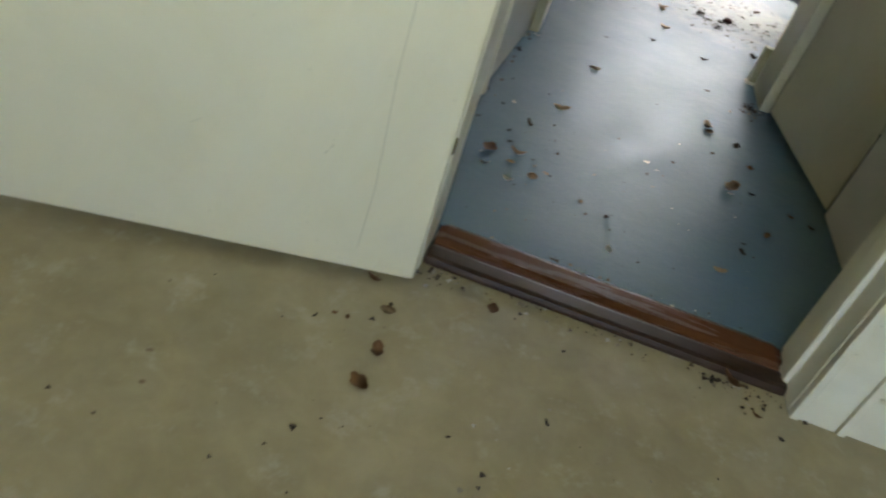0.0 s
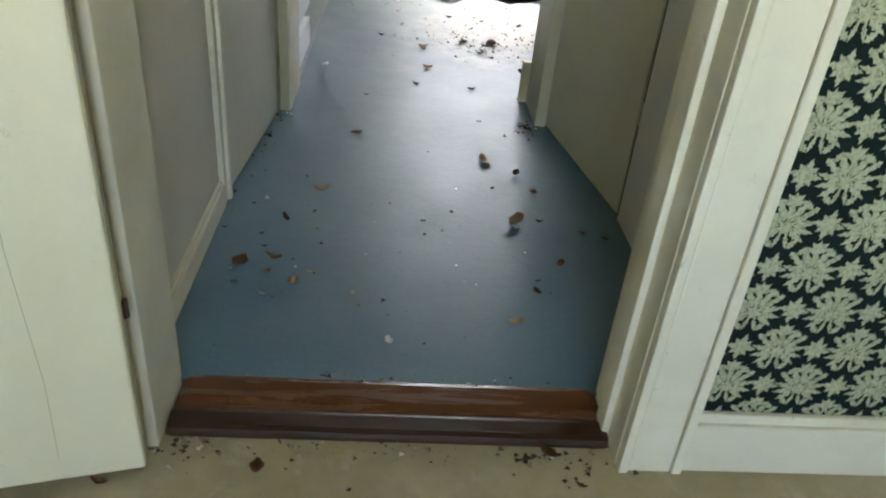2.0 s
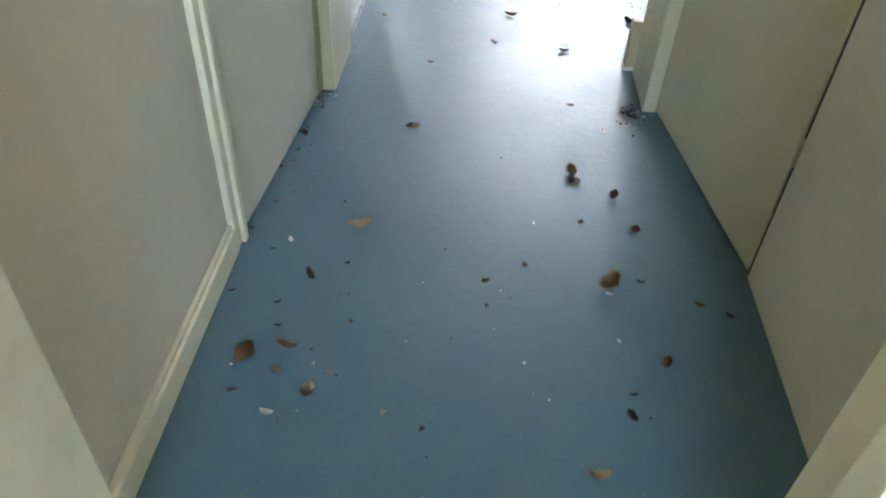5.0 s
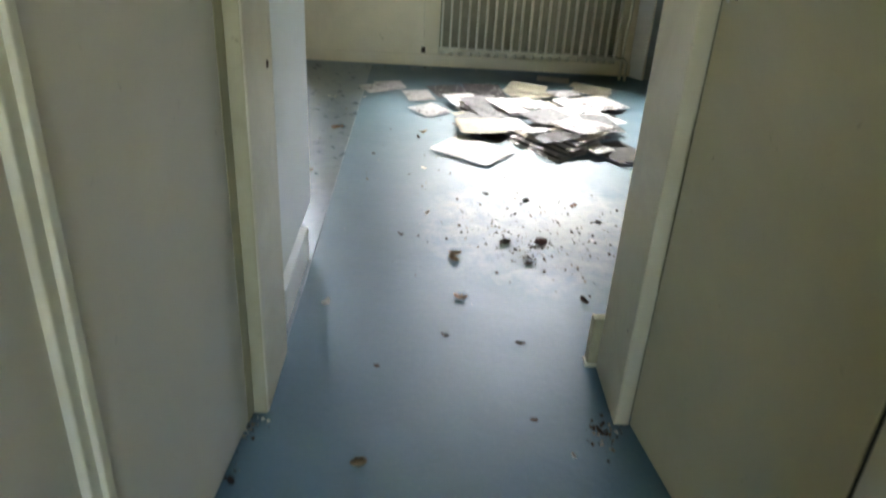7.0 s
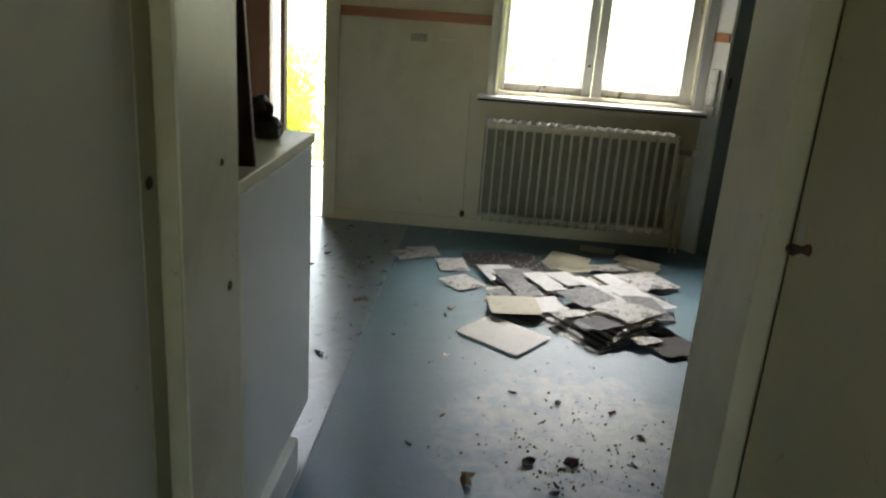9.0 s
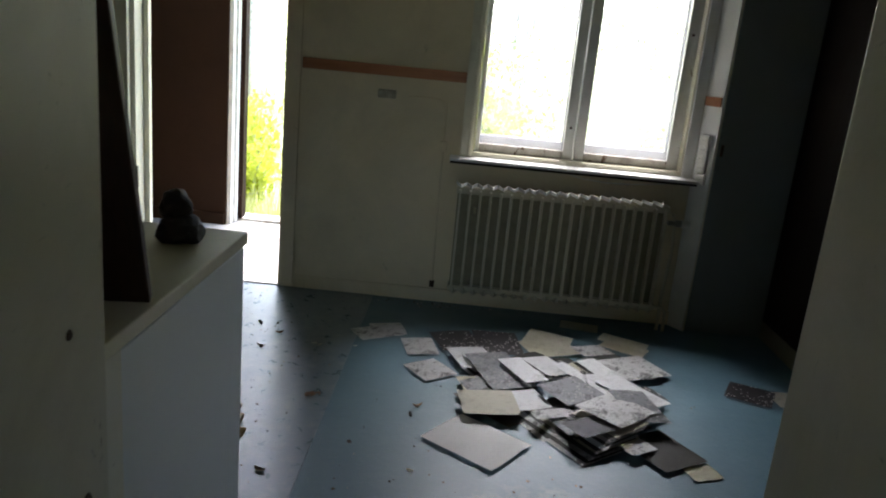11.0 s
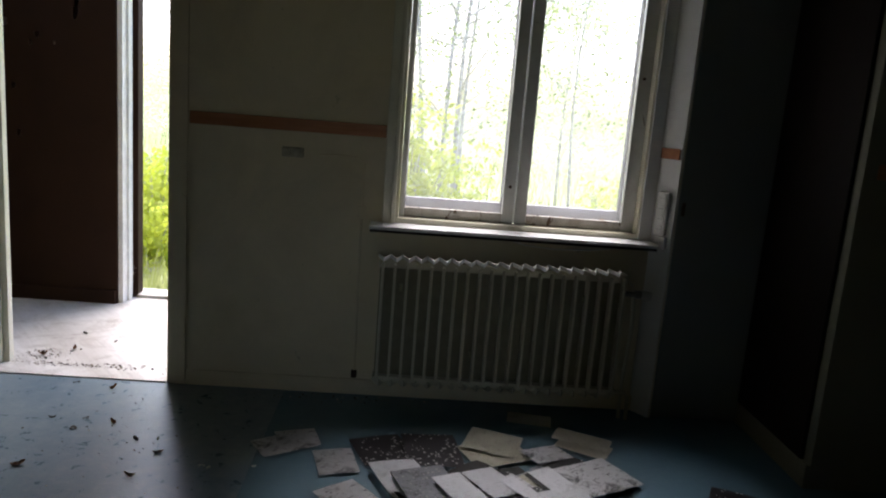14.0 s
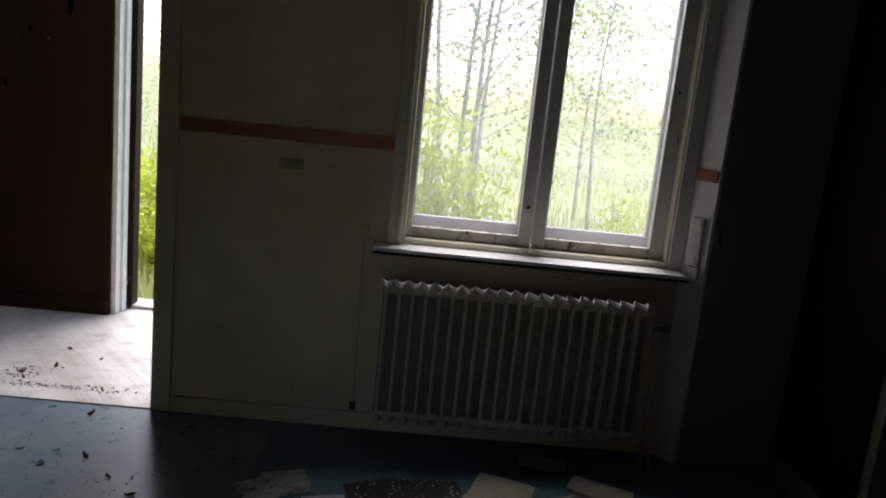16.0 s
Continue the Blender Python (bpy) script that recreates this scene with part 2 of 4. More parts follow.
def leaf_mat(name, a, bcol):
    m, nt, b = base(name, 0.55)
    g = nt.nodes.new("ShaderNodeNewGeometry")
    c = ramp(nt, [(0.0, a), (1.0, bcol)], g.outputs["Random Per Island"])
    nt.links.new(c, b.inputs["Base Color"])
    t = nt.nodes.new("ShaderNodeBsdfTranslucent")
    nt.links.new(c, t.inputs[0])
    ms = nt.nodes.new("ShaderNodeMixShader")
    ms.inputs[0].default_value = 0.5
    nt.links.new(b.outputs[0], ms.inputs[1])
    nt.links.new(t.outputs[0], ms.inputs[2])
    nt.links.new(ms.outputs[0], nt.nodes["Material Output"].inputs[0])
    return m


def porch_lino():
    """Pale buckled floor covering with long shallow ripples, light streaks painted along them, and grime."""
    m, nt, b = base("worn_white_porch_lino", 0.35)
    co = nt.nodes.new("ShaderNodeTexCoord").outputs["Object"]
    mp = nt.nodes.new("ShaderNodeMapping")
    mp.inputs["Rotation"].default_value = (0, 0, radians(-38))
    nt.links.new(co, mp.inputs[0])
    ripple = noise_tex(nt, 1.6, 3, 0.5, mp.outputs[0], stretch=(4.5, 0.5, 1))
    grime = noise_tex(nt, 5, 7, 0.72, co, warp=0.8)
    fine = noise_tex(nt, 60, 4, 0.7, co)
    # Diagonal streaks of light put into the colour along the ripples
    c = ramp(nt, [(0.35, (0.46, 0.44, 0.40)), (0.65, (0.62, 0.61, 0.58))], ripple)
    c = mix(nt, ramp(nt, [(0.48, (0, 0, 0)), (0.72, (0.75,) * 3)], grime), c, (0.22, 0.19, 0.15))
    c = mix(nt, ramp(nt, [(0.60, (0, 0, 0)), (0.70, (0.6,) * 3)], fine), c, (0.20, 0.17, 0.13))
    nt.links.new(c, b.inputs["Base Color"])
    nt.links.new(mathn(nt, "ADD", mathn(nt, "MULTIPLY", grime, 0.4), 0.15), b.inputs["Roughness"])
    bump(nt, b, mathn(nt, "ADD", mathn(nt, "MULTIPLY", ripple, 9.0), mathn(nt, "MULTIPLY", fine, 0.3)), 0.5, 0.004)
    return m


BEIGE, BLUE, GREY_LINO, GLASS = beige_lino(), blue_lino(), grey_lino(), hazed_glass()
LEAF_A = leaf_mat("birch_leaves", (0.14, 0.20, 0.05), (0.32, 0.40, 0.12))
LEAF_B = leaf_mat("young_shrub_leaves", (0.38, 0.45, 0.04), (0.62, 0.66, 0.10))
GRASS = leaf_mat("meadow_grass", (0.28, 0.33, 0.10), (0.48, 0.50, 0.22))
# Leaf colour paled: haze and overexposure are put into the leaves
LEAF_HAZE = leaf_mat("haze_paled_leaves", (0.48, 0.54, 0.28), (0.70, 0.74, 0.48))
GROUND = plain("meadow_soil", (0.38, 0.42, 0.20), 0.9, 0, 0.5, 3)
PORCH = porch_lino()
BARK = plain("birch_bark", (0.62, 0.58, 0.52), 0.8, 0, 0.7, 14)


# ---- mesh helpers ----
def box(bm, x0, x1, y0, y1, z0, z1, bev=0.0, m=None):
    t = Matrix.LocRotScale(((x0 + x1) / 2, (y0 + y1) / 2, (z0 + z1) / 2), None, (abs(x1 - x0), abs(y1 - y0), abs(z1 - z0)))
    r = bmesh.ops.create_cube(bm, size=1.0, matrix=(m @ t) if m else t)
    if bev:
        ed = {e for v in r["verts"] for e in v.link_edges}
        bmesh.ops.bevel(bm, geom=list(ed), offset=bev, segments=2, affect="EDGES", profile=0.6)
    return bm


def mesh_of(name, bm, mat, smooth=False):
    me = bpy.data.meshes.new(name)
    bmesh.ops.recalc_face_normals(bm, faces=bm.faces)
    bm.to_mesh(me)
    bm.free()
    me.materials.append(mat)
    if smooth:
        me.shade_smooth()
    return me


def part(name, bm, mat, parent, label="", smooth=False):
    ob = new(name, mesh_of(name, bm, mat, smooth))
    ob.parent = parent
    return tagged(ob, label)


def boxes(*rows, bev=0.0):
    bm = bmesh.new()
    for r in rows:
        box(bm, *r, bev=bev)
    return bm


def structure(name, bm, mat, label, category):
    return tagged(new(name, mesh_of(name, bm, mat)), label, category, kind="structure")


def empty(name, label, category, at=(0, 0, 0), group="", kind=""):
    ob = new(name)
    ob.matrix_world = pose(*at)
    return tagged(ob, label, category, group, kind)


def tube(bm, pts, r, n=10):
    rings = []
    for i, p in enumerate(pts):
        p = Vector(p)
        d = (Vector(pts[min(i + 1, len(pts) - 1)]) - Vector(pts[max(i - 1, 0)])).normalized()
        a = d.orthogonal().normalized() if abs(d.z) < 0.9 else Vector((1, 0, 0))
        a = (a - d * a.dot(d)).normalized()
        c = d.cross(a)
        rr = r[i] if isinstance(r, (list, tuple)) else r
        rings.append([bm.verts.new(p + (a * math.cos(k * math.tau / n) + c * math.sin(k * math.tau / n)) * rr) for k in range(n)])
    for q, s in zip(rings, rings[1:]):
        for k in range(n):
            bm.faces.new((q[k], q[(k + 1) % n], s[(k + 1) % n], s[k]))
    bm.faces.new(rings[0][::-1]), bm.faces.new(rings[-1])
    return bm


W = 5.93          # inner face of the window wall
CH = 2.42         # ceiling height
# ---- large structure ----
structure("floor_1", boxes((-2.2, 2.6, -2.5, 1.12, -0.12, -0.02)), BEIGE, "worn beige linoleum floor with mottled stains", "floor")
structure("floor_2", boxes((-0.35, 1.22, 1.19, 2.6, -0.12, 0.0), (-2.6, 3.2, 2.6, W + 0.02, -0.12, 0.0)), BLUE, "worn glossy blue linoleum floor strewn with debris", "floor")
structure("ceiling", boxes((-2.8, 3.4, -2.6, 2.65, CH, CH + 0.1)), CEIL, "plain white painted ceiling", "ceiling")
# Out of view; darkened so less light bounces round the kitchen
structure("ceiling_3", boxes((-2.8, 3.4, 2.65, W + 0.2, CH, CH + 0.1)), DIMMED_CEIL, "unseen kitchen ceiling, darkened to cut bounced light", "ceiling")
structure("floor_4", boxes((-2.6, -0.016, 2.79, W - 0.012, -0.002, 0.003), bev=0.001), GREY_LINO, "worn grey linoleum strip with a lifted edge", "floor")
# first room
structure("wall_1", boxes((-2.2, -0.055, 1.04, 1.2, -0.1, CH), (0.775, 2.6, 1.04, 1.2, -0.1, CH), (-0.055, 0.775, 1.04, 1.2, 2.03, CH)), GREY_WALL, "plaster wall between first room and corridor", "wall")
structure("wall_2", boxes((-2.3, -2.2, -2.5, 1.2, -0.1, CH)), GREY_WALL, "plain plaster wall of the first room", "wall")
structure("wall_3", boxes((2.6, 2.7, -2.5, 1.2, -0.1, CH)), GREY_WALL, "plain plaster wall of the first room", "wall")
structure("wall_4", boxes((-2.3, -0.25, -2.6, -2.5, -0.1, CH), (1.15, 2.7, -2.6, -2.5, -0.1, CH), (-0.25, 1.15, -2.6, -2.5, -0.1, 0.85), (-0.25, 1.15, -2.6, -2.5, 2.1, CH)), GREY_WALL, "plaster wall with a window opening behind", "wall")
# corridor
structure("wall_5", boxes((-0.25, -0.098, 1.2, 1.90, 0.0, CH), (-0.35, -0.25, 1.2, 2.57, 0.0, CH)), GREY_WALL, "off-white painted corridor wall", "wall")
structure("wall_6", boxes((0.966, 1.12, 1.2, 1.897, 0.0, CH), (1.12, 1.22, 1.2, 2.57, 0.0, CH)), GREY_WALL, "off-white painted corridor wall", "wall")
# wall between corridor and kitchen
structure("wall_7", boxes((-2.6, -0.058, 2.57, 2.78, 0.0, CH), (0.868, 3.2, 2.57, 2.76, 0.0, CH), (-0.058, 0.868, 2.57, 2.76, 2.03, CH)), DIMMED_WALL, "plaster wall with an inner doorway", "wall")
structure("wall_8", boxes((-2.7, -2.6, 2.6, W + 0.2, 0.0, CH)), DIMMED_WALL, "plain kitchen side wall", "wall")
structure("wall_9", boxes((3.2, 3.3, 2.6, W + 0.2, 0.0, CH)), DIMMED_WALL, "plain kitchen side wall", "wall")
# window wall: doorway on one side, window in the middle
structure("wall_10", boxes((-2.6, -1.42, W, W + 0.16, 0, CH), (-1.42, -0.545, W, W + 0.16, 2.05, CH), (-0.545, 0.44, W, W + 0.16, 0, CH), (0.44, 1.59, W, W + 0.16, 0, 0.83), (0.44, 1.59, W, W + 0.16, 2.12, CH), (1.59, 3.2, W, W + 0.16, 0, CH)), KITCHEN_WALL, "faded cream kitchen wall with doorway and window", "wall")
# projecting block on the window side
structure("wall_11", boxes((2.15, 3.2, 5.22, W, 0, CH)), DIMMED_WALL, "projecting wall block, shade in its dark colour, beside a dark recess", "wall")
th = structure("threshold", boxes((-0.03, 0.753, 1.118, 1.210, -0.09, 0.004), bev=0.022), THRESH, "varnished dark mahogany door threshold, scuffed", "threshold")
# Darker copy of the threshold wood: shade of the front face in its colour
part("lip", boxes((-0.03, 0.753, 1.066, 1.121, -0.09, 0.0), bev=0.012), THRESH_SHADE, th, "dirty front lip, darkened with painted shade")
structure("baseboard_1", boxes((0.87, 2.6, 1.020, 1.04, -0.02, 0.088), (0.87, 2.6, 1.028, 1.04, 0.088, 0.108), bev=0.003), WHITE_PAINT, "cream painted skirting board under the wallpaper", "skirting")
structure("baseboard_2", boxes((-0.098, -0.082, 1.2, 1.858, 0.0, 0.058), (-0.098, -0.088, 1.2, 1.858, 0.058, 0.068), bev=0.003), WHITE_PAINT, "cream painted corridor skirting board", "skirting")
structure("baseboard_3", boxes((-0.475, 1.742, W - 0.012, W, 0.0, 0.075), bev=0.003), KITCHEN_WALL, "low painted skirting below the radiator", "skirting")
structure("baseboard_4", boxes((2.132, 2.15, 5.22, 5.895, 0.0, 0.10), bev=0.003), DIMMED_WALL, "painted skirting along the recess, shade in its dark colour", "skirting")

# door frames
f1 = empty("door_frame_1", "cream painted frame of the first doorway, scuffed", "door frame", kind="structure")
part("jamb", boxes((-0.056, -0.031, 1.04, 1.2, -0.02, 2.03), bev=0.003), WHITE_PAINT, f1)
part("jamb", boxes((0.753, 0.776, 1.03, 1.2, -0.02, 2.03), (0.740, 0.754, 1.09, 1.135, -0.02, 2.03), bev=0.003), WHITE_PAINT, f1)
part("casing", boxes((0.755, 0.772, 1.010, 1.039, -0.02, 2.09), (0.774, 0.848, 1.016, 1.039, -0.02, 2.09), (0.850, 0.868, 1.011, 1.039, -0.02, 2.09), bev=0.003), WHITE_PAINT, f1)
part("head", boxes((-0.056, 0.776, 1.03, 1.2, 2.0, 2.03), bev=0.003), WHITE_PAINT, f1)
f2 = empty("door_frame_2", "cream painted frame of the inner doorway with flaking paint", "door frame", kind="structure")
part("jamb", boxes((-0.057, -0.006, 2.535, 2.785, 0.0, 2.03), bev=0.004), AGED_FRAME, f2)
# Thin strip that paints the shade of the jamb's front face
part("front_strip", boxes((-0.055, -0.010, 2.531, 2.5345, 0.0, 2.03), bev=0.001), EDGE_OLIVE, f2, "dirty olive front of the jamb, shade painted in")
part("jamb", boxes((0.828, 0.866, 2.535, 2.765, 0.0, 2.03), bev=0.004), AGED_FRAME, f2)
part("head", boxes((-0.057, 0.866, 2.54, 2.77, 2.0, 2.03), bev=0.003), AGED_FRAME, f2)
part("plinth_block", boxes((0.803, 0.866, 2.768, 2.80, 0.010, 0.15), bev=0.003), EDGE_OLIVE, f2, "tan loose plinth block")
part("plinth_foot", boxes((0.799, 0.866, 2.766, 2.803, 0.0, 0.009), bev=0.001), WHITE_PAINT, f2)
part("strike_plate", tube(bmesh.new(), [(-0.006, 2.727, 0.79), (-0.004, 2.727, 0.79)], [0.010, 0.008], 10), RUST, f2, "dark latch hole")
part("strike_plate", tube(bmesh.new(), [(-0.006, 2.70, 1.02), (-0.004, 2.70, 1.02)], [0.007, 0.005], 10), RUST, f2, "dark latch hole")
f3 = empty("door_frame_3", "white flaking frame of the porch doorway", "door frame", kind="structure")
part("jamb", boxes((-1.46, -1.40, W - 0.015, W + 0.02, 0.0, 2.05), (-1.42, -1.375, W + 0.02, W + 0.16, 0.0, 2.05), (-1.375, -1.345, W + 0.12, W + 0.16, 0, 2.05), bev=0.004), WHITE_PAINT, f3)
part("jamb", boxes((-0.55, -0.48, W - 0.012, W, 0.0, 2.05), (-0.566, -0.545, W, W + 0.16, 0.0, 2.05), bev=0.003), KITCHEN_WALL, f3)
part("sill", boxes((-1.375, -0.566, W - 0.01, W + 0.15, -0.02, 0.010), bev=0.004), PORCH, f3)
part("hinge", tube(bmesh.new(), [(-1.37, W + 0.02, 0.48), (-1.37, W + 0.02, 0.60)], 0.008), METAL, f3)

# first room door leaf, opened back beside the wall
d1 = empty("door_1", "cream painted flat door leaf with cracks, wide open", "door", kind="structure")
d1.matrix_world = pose(-0.030, 0.972, 0, 0, 0, 193.8)
lf = part("leaf", boxes((0.0, 0.80, -0.038, 0.0, 0.006, 2.0), bev=0.004), CREAM, d1)
part("edge_strip", boxes((-0.0022, -0.0003, -0.036, -0.003, 0.008, 1.99), bev=0.0006), EDGE_OLIVE, d1, "dirty olive edge of the leaf, shade painted in")
part("hinge", tube(bmesh.new(), [(-0.004, -0.028, 0.285), (-0.004, -0.028, 0.315)], 0.006), RUST, d1, "rusted hinge")
part("crack", tube(bmesh.new(), [(0.118, -0.0006, 0.055), (0.112, -0.0006, 0.20), (0.119, -0.0006, 0.42), (0.112, -0.0006, 0.75), (0.116, -0.0006, 1.9)], 0.0008, 6), SHADE_OLIVE, d1, "thin dark crack in the paint")
part("crack", tube(bmesh.new(), [(0.075, -0.0006, 0.40), (0.110, -0.0006, 0.425), (0.150, -0.0006, 0.43)], 0.0006, 6), SHADE_OLIVE, d1)

# closet doors along the corridor
d2 = empty("closet_door", "off-white flat closet door with a keyhole, closed", "door")
a2 = math.degrees(math.atan2(2.530 - 1.908, -0.040 + 0.086))
d2.matrix_world = pose(-0.086, 1.908, 0, 0, 0, a2)
part("leaf", boxes((0.007, 0.620, 0.0, 0.028, 0.012, 2.02), bev=0.003), GREY_WALL, d2)
part("joint", boxes((0.6205, 0.632, 0.003, 0.012, 0.006, 2.02)), BLACKISH, d2, "dark open joint beside the leaf")
part("edge_strip", boxes((0.576, 0.6195, -0.0022, -0.0004, 0.012, 2.02), bev=0.0006), EDGE_OLIVE, d2, "olive dirty edge of the leaf with painted shade")
part("keyhole", tube(bmesh.new(), [(0.598, 0.001, 1.025), (0.598, -0.003, 1.025)], [0.012, 0.010], 14), RUST, d2, "dark worn keyhole rosette")
d3 = empty("closet_door", "cream flat closet door with a small broken knob", "door")
a3 = math.degrees(math.atan2(2.530 - 1.905, 0.862 - 0.963))
d3.matrix_world = pose(0.963, 1.905, 0, 0, 0, a3)
part("leaf", boxes((0.002, 0.628, -0.028, 0.0, 0.012, 2.02), bev=0.003), AGED_CREAM, d3)
part("knob", tube(bmesh.new(), [(0.586, 0.0, 1.017), (0.586, 0.010, 1.017), (0.586, 0.013, 1.017), (0.586, 0.024, 1.017), (0.586, 0.029, 1.015)], [0.009, 0.005, 0.006, 0.009, 0.006], 7), RUST, d3, "broken dark knob")
part("chip", boxes((0.604, 0.616, -0.0005, 0.0012, 1.00, 1.05), bev=0.0005), FLAKE, d3, "pale chipped paint patch")
part("joint", boxes((-0.0065, 0.0012, -0.012, -0.0035, 0.006, 0.27), (-0.0065, 0.0012, -0.012, -0.0035, 0.335, 2.02)), BLACKISH, d3, "black open joint beside the leaf")
structure("trim", boxes((-0.099, -0.084, 1.858, 1.906, 0.0, CH), (-0.099, -0.075, 1.884, 1.906, 0.0, CH), bev=0.004), WHITE_PAINT, "cream painted vertical batten beside the closet", "trim")

# window
WHITE_FLAKY = paint("flaking_window_paint", (0.70, 0.70, 0.66), (0.33, 0.29, 0.22), 0.45, 0.4, 4.0, flake=(0.22, 0.16, 0.11), flake_at=0.66)
GREY_RAIL = paint("weathered_grey_rail", (0.30, 0.30, 0.31), (0.16, 0.14, 0.13), 0.6, 0.5, 9.0, flake=(0.5, 0.5, 0.5), flake_at=0.66)
ROTTEN = paint("rotten_flaking_rail", (0.52, 0.50, 0.46), (0.2, 0.14, 0.09), 0.6, 0.8, 12.0, flake=(0.12, 0.07, 0.04), flake_at=0.56)
w = empty("window_1", "white two-sash window with flaking rotten bottom rails", "window", kind="structure")
ZT = 2.10
part("casing", boxes((0.392, 0.444, W - 0.018, W, 0.83, ZT + 0.08), (0.430, 0.450, W - 0.024, W, 0.83, ZT + 0.08), bev=0.004), WHITE_PAINT, w)
part("casing", boxes((1.575, 1.632, W - 0.010, W, 0.83, ZT + 0.08), bev=0.004), BOARD_WHITE, w)
part("casing", boxes((0.450, 1.575, W - 0.018, W, ZT + 0.02, ZT + 0.08), bev=0.004), WHITE_PAINT, w)
part("frame", boxes((0.44, 0.464, W, W + 0.15, 0.83, ZT + 0.02), (1.566, 1.59, W, W + 0.15, 0.83, ZT + 0.02), (0.464, 1.566, W, W + 0.15, ZT - 0.01, ZT + 0.02), (0.464, 1.566, W, W + 0.15, 0.83, 0.857)), WHITE_PAINT, w)
for x0, x1, l, r in ((0.466, 0.996, 0.024, 0.054), (1.002, 1.564, 0.054, 0.060)):
    s = part("sash", boxes((x0, x0 + l, W + 0.05, W + 0.085, 0.858, ZT - 0.012), (x1 - r, x1, W + 0.05, W + 0.085, 0.858, ZT - 0.012), (x0 + l, x1 - r, W + 0.052, W + 0.085, ZT - 0.05, ZT - 0.012), bev=0.004), WHITE_FLAKY, w)
    part("bottom_rail", boxes((x0 + l, x1 - r, W + 0.050, W + 0.084, 0.858, 0.903), bev=0.004), ROTTEN, s, "rotten flaking bottom rail")
    part("outer_sash", boxes((x0 + 0.006, x0 + l + 0.004, W + 0.11, W + 0.14, 0.857, ZT - 0.012), (x1 - r - 0.004, x1 - 0.006, W + 0.11, W + 0.14, 0.857, ZT - 0.012), (x0 + l + 0.004, x1 - r - 0.004, W + 0.112, W + 0.14, 0.857, 0.945), bev=0.003), GREY_RAIL, w)
    g = part("pane", boxes((x0 + l, x1 - r, W + 0.066, W + 0.069, 0.905, ZT - 0.05)), GLASS, s, "dusty glass pane with added whitening haze")
    g.visible_shadow = False
part("catch", tube(bmesh.new(), [(0.970, W + 0.05, 1.03), (0.970, W + 0.036, 1.03)], [0.008, 0.006], 10), RUST, w)
part("catch", tube(bmesh.new(), [(1.53, W + 0.05, 1.56), (1.53, W + 0.036, 1.56)], [0.007, 0.005], 10), RUST, w)
sill = structure("window_sill", boxes((0.342, 1.636, 5.80, W + 0.05, 0.818, 0.834), bev=0.004), plain("grey_white_sill", (0.80, 0.80, 0.78), 0.28, 0.0, 0.15), "white window sill board, dusty", "window sill")
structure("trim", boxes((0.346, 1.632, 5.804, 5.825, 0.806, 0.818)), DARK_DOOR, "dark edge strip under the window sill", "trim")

# orange battens round the kitchen
for x0, x1, y, z in ((-0.473, 0.390, W, 1.213), (2.20, 3.2, 5.22, 1.23)):
    structure("trim", boxes((x0, x1, y - 0.012, y, z, z + 0.055), bev=0.003), ORANGE, "orange-brown varnished wall batten", "trim")

# radiator
rad = empty("radiator", "old cream ribbed panel radiator below the window", "radiator", (0.39, 5.775, 0.112))
R = Matrix.Translation((-0.39, -5.82, -0.11))


def rpart(name, bm, mat, parent, label="", smooth=False):
    bmesh.ops.transform(bm, matrix=R, verts=bm.verts)
    return part(name, bm, mat, parent, label, smooth)


N = 21
for i in range(N):
    x = 0.415 + i * 1.075 / (N - 1)
    bm = boxes((x - 0.006, x + 0.006, 5.790, 5.842, 0.150, 0.675), (x - 0.011, x + 0.011, 5.868, 5.89, 0.150, 0.670), bev=0.0045)
    rpart("rib", bm, RAD, rad)
# Darker than the enamel: shade between the ribs is put into the plate
rpart("back_plate", boxes((0.402, 1.508, 5.845, 5.850, 0.15, 0.65)), plain("shade_dark_plate", (0.27, 0.25, 0.17), 0.8), rad, "recessed back plate, shade put into its dark colour")
rpart("header", boxes((0.395, 1.515, 5.812, 5.90, 0.122, 0.154), bev=0.012), RAD, rad)
rpart("header", boxes((0.395, 1.515, 5.832, 5.90, 0.650, 0.690), bev=0.010), RAD, rad)


def zigzag(z0, z1, x0, x1, teeth, ya, yb):
    """A folded metal strip seen from above as a zigzag line."""
    bm = bmesh.new()
    d = 0.0055
    rows = []
    for i in range(2 * teeth + 1):
        x, y = x0 + (x1 - x0) * i / (2 * teeth), ya if i % 2 else yb
        rows.append([bm.verts.new(p) for p in ((x, y - d, z0), (x, y - d, z1), (x, y + d, z1), (x, y + d, z0))])
    for a, b in zip(rows, rows[1:]):
        for k in range(4):
            bm.faces.new((a[k], b[k], b[(k + 1) % 4], a[(k + 1) % 4]))
    bm.faces.new(rows[0])
    bm.faces.new(rows[-1][::-1])
    return bm


# White in place of radiator enamel paints the light caught by the fin
rpart("fin", zigzag(0.700, 0.716, 0.392, 1.47, 20, 5.735, 5.828), BOARD_WHITE, rad, "zigzag convector fin, caught window light painted white")
rpart("fin", zigzag(0.112, 0.140, 0.398, 1.508, 20, 5.800, 5.862), RAD, rad)
rpart("valve", tube(bmesh.new(), [(1.515, 5.85, 0.60), (1.555, 5.85, 0.60), (1.557, 5.85, 0.60), (1.585, 5.85, 0.60)], [0.012, 0.012, 0.018, 0.018], 12), METAL, rad, "tarnished valve")
rpart("cap", tube(bmesh.new(), [(1.585, 5.85, 0.60), (1.630, 5.85, 0.598)], [0.02, 0.018], 12), PLASTIC, rad, "white valve cap")
